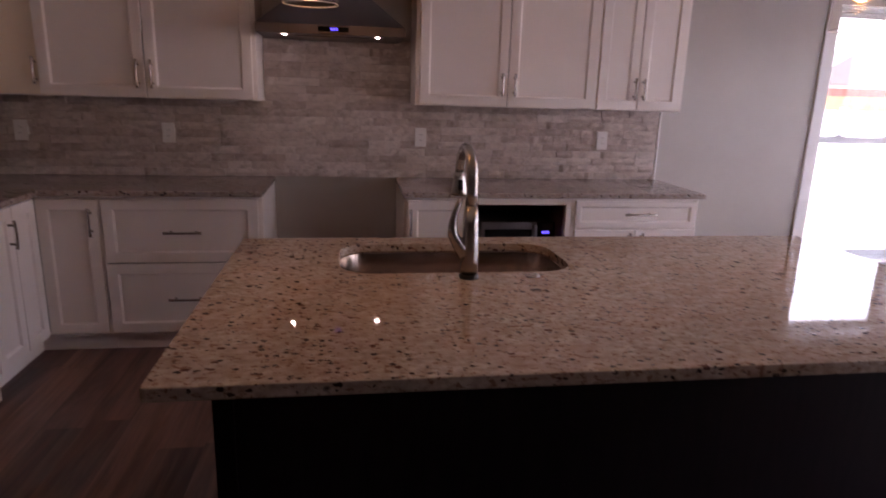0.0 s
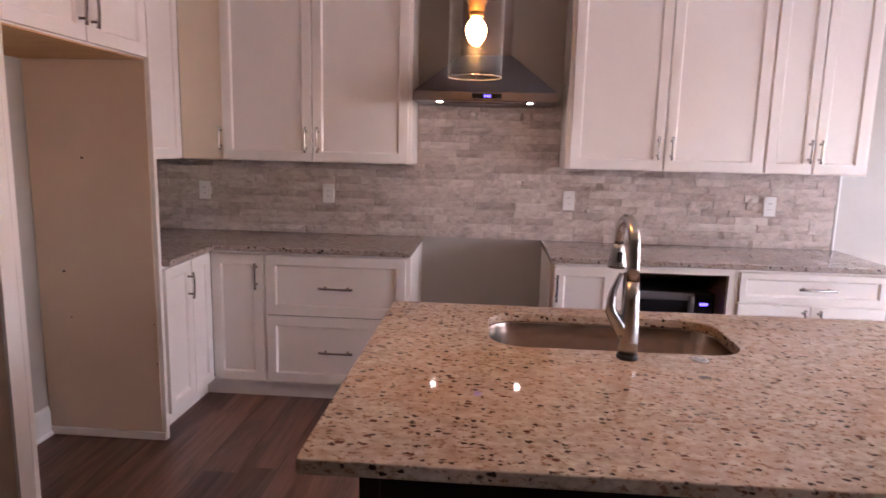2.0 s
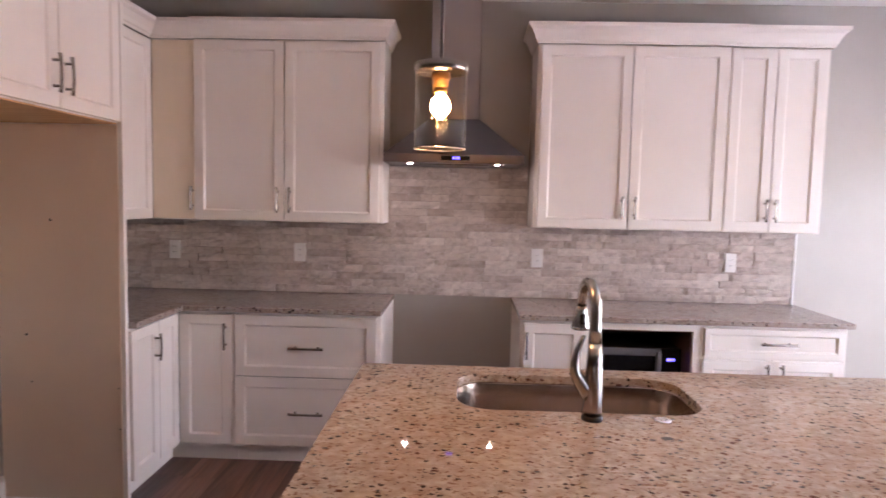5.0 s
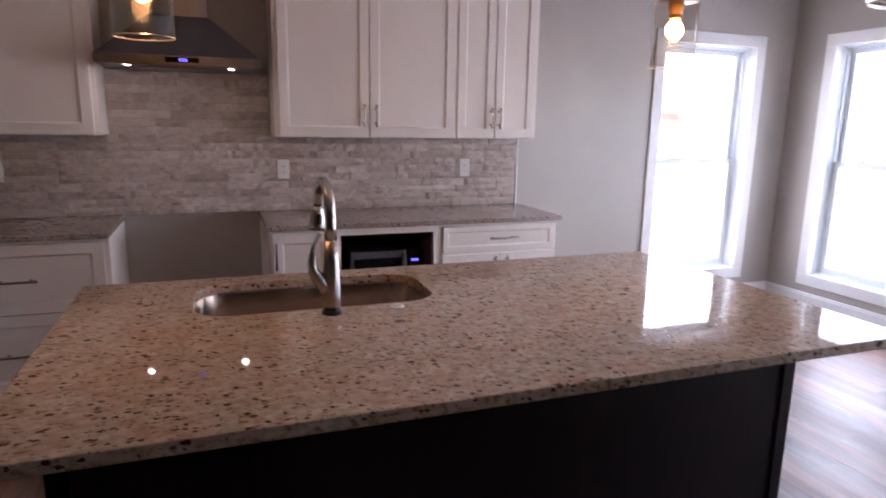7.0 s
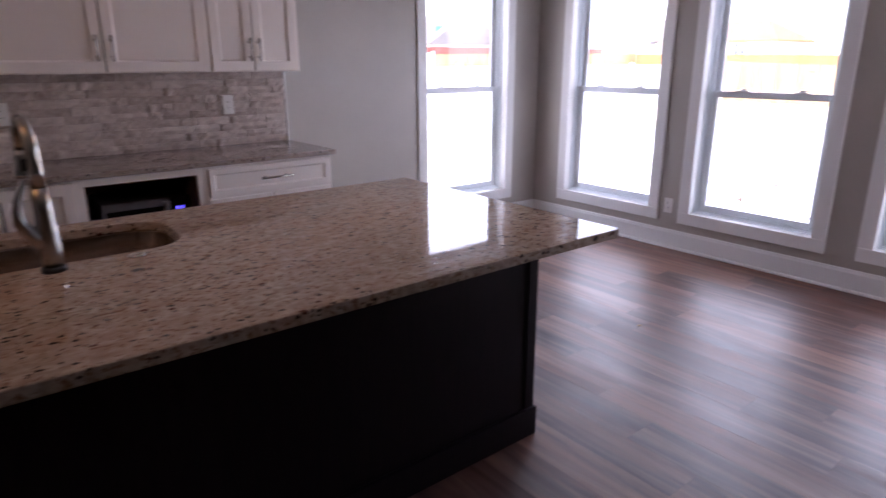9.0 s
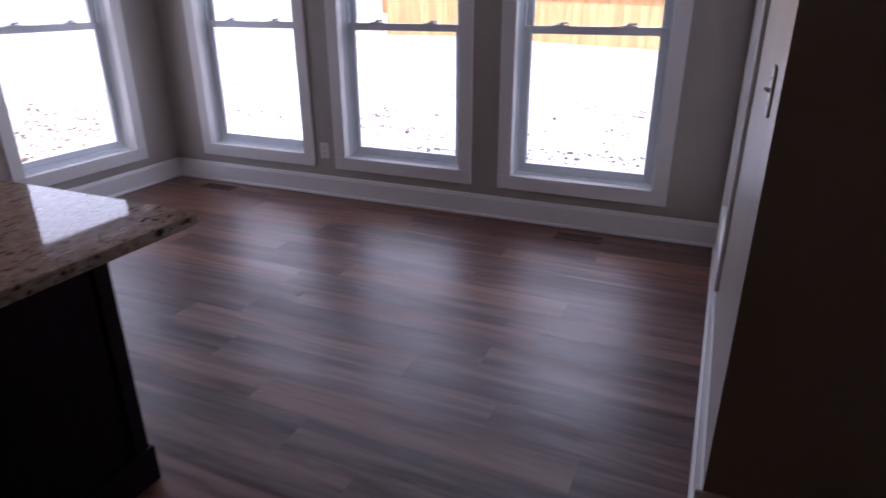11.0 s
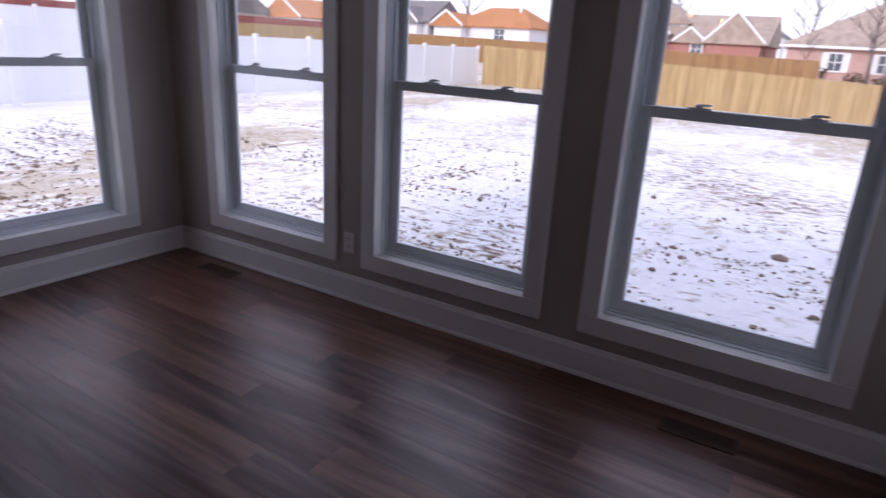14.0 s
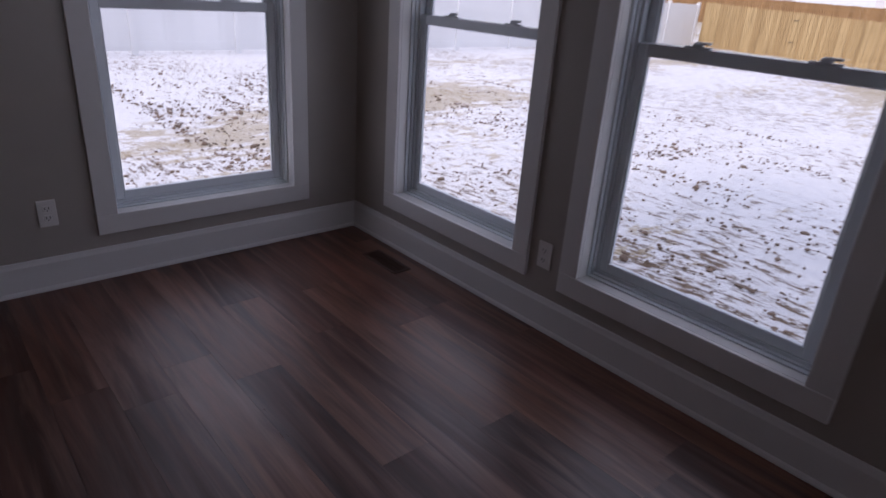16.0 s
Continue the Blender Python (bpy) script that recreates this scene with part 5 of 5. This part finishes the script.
def bare_tree(x, y, height, seed):
    rnd = random.Random(seed)
    t = thing("bare_tree", pose(x, y, ground_height(x, y)), "leafless tree with fine winter branches", "tree", "bare trees")
    bm = bmesh.new()
    tube(bm, [(0, 0, -0.2), (0.05, 0.02, height * 0.3), (0, 0.08, height * 0.55), (0.06, 0, height)], [height * 0.022, height * 0.017, height * 0.011, 0.012], 7)
    part("trunk", bm, BARK, t)
    bm = bmesh.new()

    def limb(p, d, length, r, depth):
        q = p + d * length * 0.5 + Vector((rnd.uniform(-.06, .06), rnd.uniform(-.06, .06), 0.05)) * length
        e = q + (d + Vector((rnd.uniform(-.2, .2), rnd.uniform(-.2, .2), 0.15))).normalized() * length * 0.5
        tube(bm, [p, q, e], [r, r * 0.7, r * 0.35], 4)
        if depth:
            for s in (0.45, 0.7, 0.95):
                nd = (d + Vector((rnd.uniform(-.8, .8), rnd.uniform(-.8, .8), rnd.uniform(0, .6)))).normalized()
                limb(p + (e - p) * s, nd, length * 0.55, r * 0.55, depth - 1)

    for k in range(11):
        z = height * (0.28 + 0.065 * k)
        a = k * 2.4 + rnd.random()
        limb(Vector((0.03, 0.03, z)), Vector((math.cos(a), math.sin(a), 0.75)).normalized(), height * (0.38 - 0.02 * k), height * 0.009, 2)
    part("crown", bm, BARK, t, "fine bare twigs")


for x, y, hh, s in ((59, -4.6, 6.2, 1), (96, 1.5, 9.5, 2), (104, 20, 10, 3), (92, -6, 9, 4), (84, 44, 9.0, 5), (70, 62, 8.5, 6), (58, -0.6, 3.0, 7)):
    bare_tree(x, y, hh, s)


def shrub(x, y, r, seed):
    rnd = random.Random(seed)
    bm = bmesh.new()
    z = ground_height(x, y)
    for k in range(90):
        a, u = rnd.uniform(0, 6.28), rnd.random() ** 0.5
        p = Vector((x + r * u * math.cos(a), y + r * u * math.sin(a), z + r * rnd.uniform(0.05, 1.0) * (1.15 - u * 0.6)))
        s = r * rnd.uniform(0.10, 0.2)
        d1 = Vector((rnd.uniform(-1, 1), rnd.uniform(-1, 1), rnd.uniform(-1, 1))).normalized()
        d2 = d1.orthogonal().normalized()
        bm.faces.new([bm.verts.new(p + d1 * s), bm.verts.new(p + d2 * s * 0.6), bm.verts.new(p - d1 * s), bm.verts.new(p - d2 * s * 0.6)])
    tube(bm, [(x, y, z - 0.05), (x, y, z + r * 0.6)], 0.04, 5)
    tagged(part("shrub", bm, SHRUB), "low dark shrub against the brick house", "shrub", "foundation shrubs")


for k, yy in enumerate((0.9, -0.9, -3.8, -5.6, -7.2, -8.8)):
    shrub(61.2, yy, 0.75 if k != 1 else 1.1, 20 + k)

# ---- stacked stone backsplash ----
bs = solid("backsplash", [(XW + 0.003, 2.298, -0.012, -0.001, 0.9155, UZ0 - 0.001), (-0.291, 0.603, -0.012, -0.001, UZ0 - 0.0005, 1.752)], GROUT, "stacked split-face quartzite backsplash above the counters")
bm = bmesh.new()
box(bm, 2.2985, 2.312, -0.030, -0.0005, 0.9155, UZ0 - 0.001, 0.004, 2)
tagged(part("backsplash_trim", bm, TRIM), "white pencil trim ending the stone backsplash", "", "", "structure")


def stone_mesh(w, h, d, rnd):
    """A split stone: a block whose face is broken unevenly."""
    nx, nz = 4, 2
    verts, faces = [], []
    for j in range(nz + 1):
        for i in range(nx + 1):
            edge = i in (0, nx) or j in (0, nz)
            verts.append((w * i / nx, -d + rnd.uniform(-0.005, 0.005) + (0.004 if edge else 0), h * j / nz))
    for j in range(nz):
        for i in range(nx):
            o = j * (nx + 1) + i
            faces.append((o, o + 1, o + nx + 2, o + nx + 1))
    b = len(verts)
    verts += [(0, 0, 0), (w, 0, 0), (w, 0, h), (0, 0, h)]
    rim = [0, nx, (nz + 1) * (nx + 1) - 1, nz * (nx + 1)]
    faces.append((b, b + 1) + tuple(range(nx, -1, -1)))
    faces.append((b + 1, b + 2) + tuple(nx + (nx + 1) * j for j in range(nz, -1, -1)))
    faces.append((b + 2, b + 3) + tuple(range(rim[3], rim[2] + 1)))
    faces.append((b + 3, b) + tuple((nx + 1) * j for j in range(nz + 1)))
    me = bpy.data.meshes.new("stone")
    me.from_pydata(verts, [], faces)
    me.materials.append(STONE)
    return me


def lay_stones():
    rnd = random.Random(11)
    rows = 10
    ch = (UZ0 - 0.9165) / rows
    shapes = {}

    def course(x, xe, z):
        while x < xe - 0.01:
            w = rnd.choice((0.08, 0.11, 0.14, 0.17, 0.20, 0.25))
            if xe - x - w < 0.07:
                w = xe - x
            key = (round(w, 3), rnd.randint(0, 3))
            if key not in shapes:
                shapes[key] = stone_mesh(w - 0.0012, ch - 0.0012, rnd.choice((0.0095, 0.012, 0.016, 0.020, 0.025)), rnd)
            o = new("stone", shapes[key])
            o.parent = bs
            o.location = (x, -0.0122, z)
            x += w

    for r in range(rows):
        course(XW + 0.004, 2.297, 0.9165 + r * ch)
    for r in range(9):
        if UZ0 + (r + 1) * ch < 1.76:
            course(-0.290, 0.602, UZ0 + r * ch)


lay_stones()


# ---- plank floor ----
def lay_floor():
    floor = tagged(new("floor"), "dark walnut vinyl plank floor running towards the kitchen wall", "", "", "structure")
    rnd = random.Random(3)
    pw, pl = 0.181, 1.22
    shapes = {}

    def plank_geo(w, length):
        e = 0.0002
        v = [(0, 0, -0.006), (w, 0, -0.006), (w, length, -0.006), (0, length, -0.006), (e, e, 0), (w - e, e, 0), (w - e, length - e, 0), (e, length - e, 0)]
        f = [(4, 5, 6, 7), (0, 1, 5, 4), (1, 2, 6, 5), (2, 3, 7, 6), (3, 0, 4, 7)]
        return v, f

    far_v, far_f = [], []
    x = XW
    while x < XE - 0.005:
        w = min(pw, XE - x)
        y = -0.001 - rnd.uniform(0.15, 1.2)
        top = -0.001
        end = YS - 0.05 if x + w > XR + T else YB
        while top > end + 0.01:
            y = max(y, end)
            length = top - y
            if top > -5.2 and length > 0.02:
                key = (round(w, 3), round(length, 3))
                if key not in shapes:
                    v, f = plank_geo(w - 0.0001, length - 0.0001)
                    me = bpy.data.meshes.new("plank")
                    me.from_pydata(v, [], f)
                    me.materials.append(PLANK)
                    shapes[key] = me
                o = new("plank", shapes[key])
                o.parent = floor
                o.location = (x, y, 0)
            elif length > 0.02:
                v, f = plank_geo(w - 0.0001, length - 0.0001)
                k = len(far_v)
                far_v.extend((a + x, b + y, c) for a, b, c in v)
                far_f.extend(tuple(k + i for i in q) for q in f)
            top, y = y, y - pl
        x += pw
    x = XW - pw
    while x > -5.2:
        y = -2.14
        while y > YB:
            v, f = plank_geo(pw - 0.0003, pl - 0.0003)
            k = len(far_v)
            far_v.extend((a + x, b + y - pl, c) for a, b, c in v)
            far_f.extend(tuple(k + i for i in q) for q in f)
            y -= pl
        x -= pw
    me = bpy.data.meshes.new("plank_field")
    me.from_pydata(far_v, [], far_f)
    me.materials.append(PLANKFAR)
    o = new("plank_field", me)
    o.parent = floor
    o["kind"] = "stuff"


lay_floor()
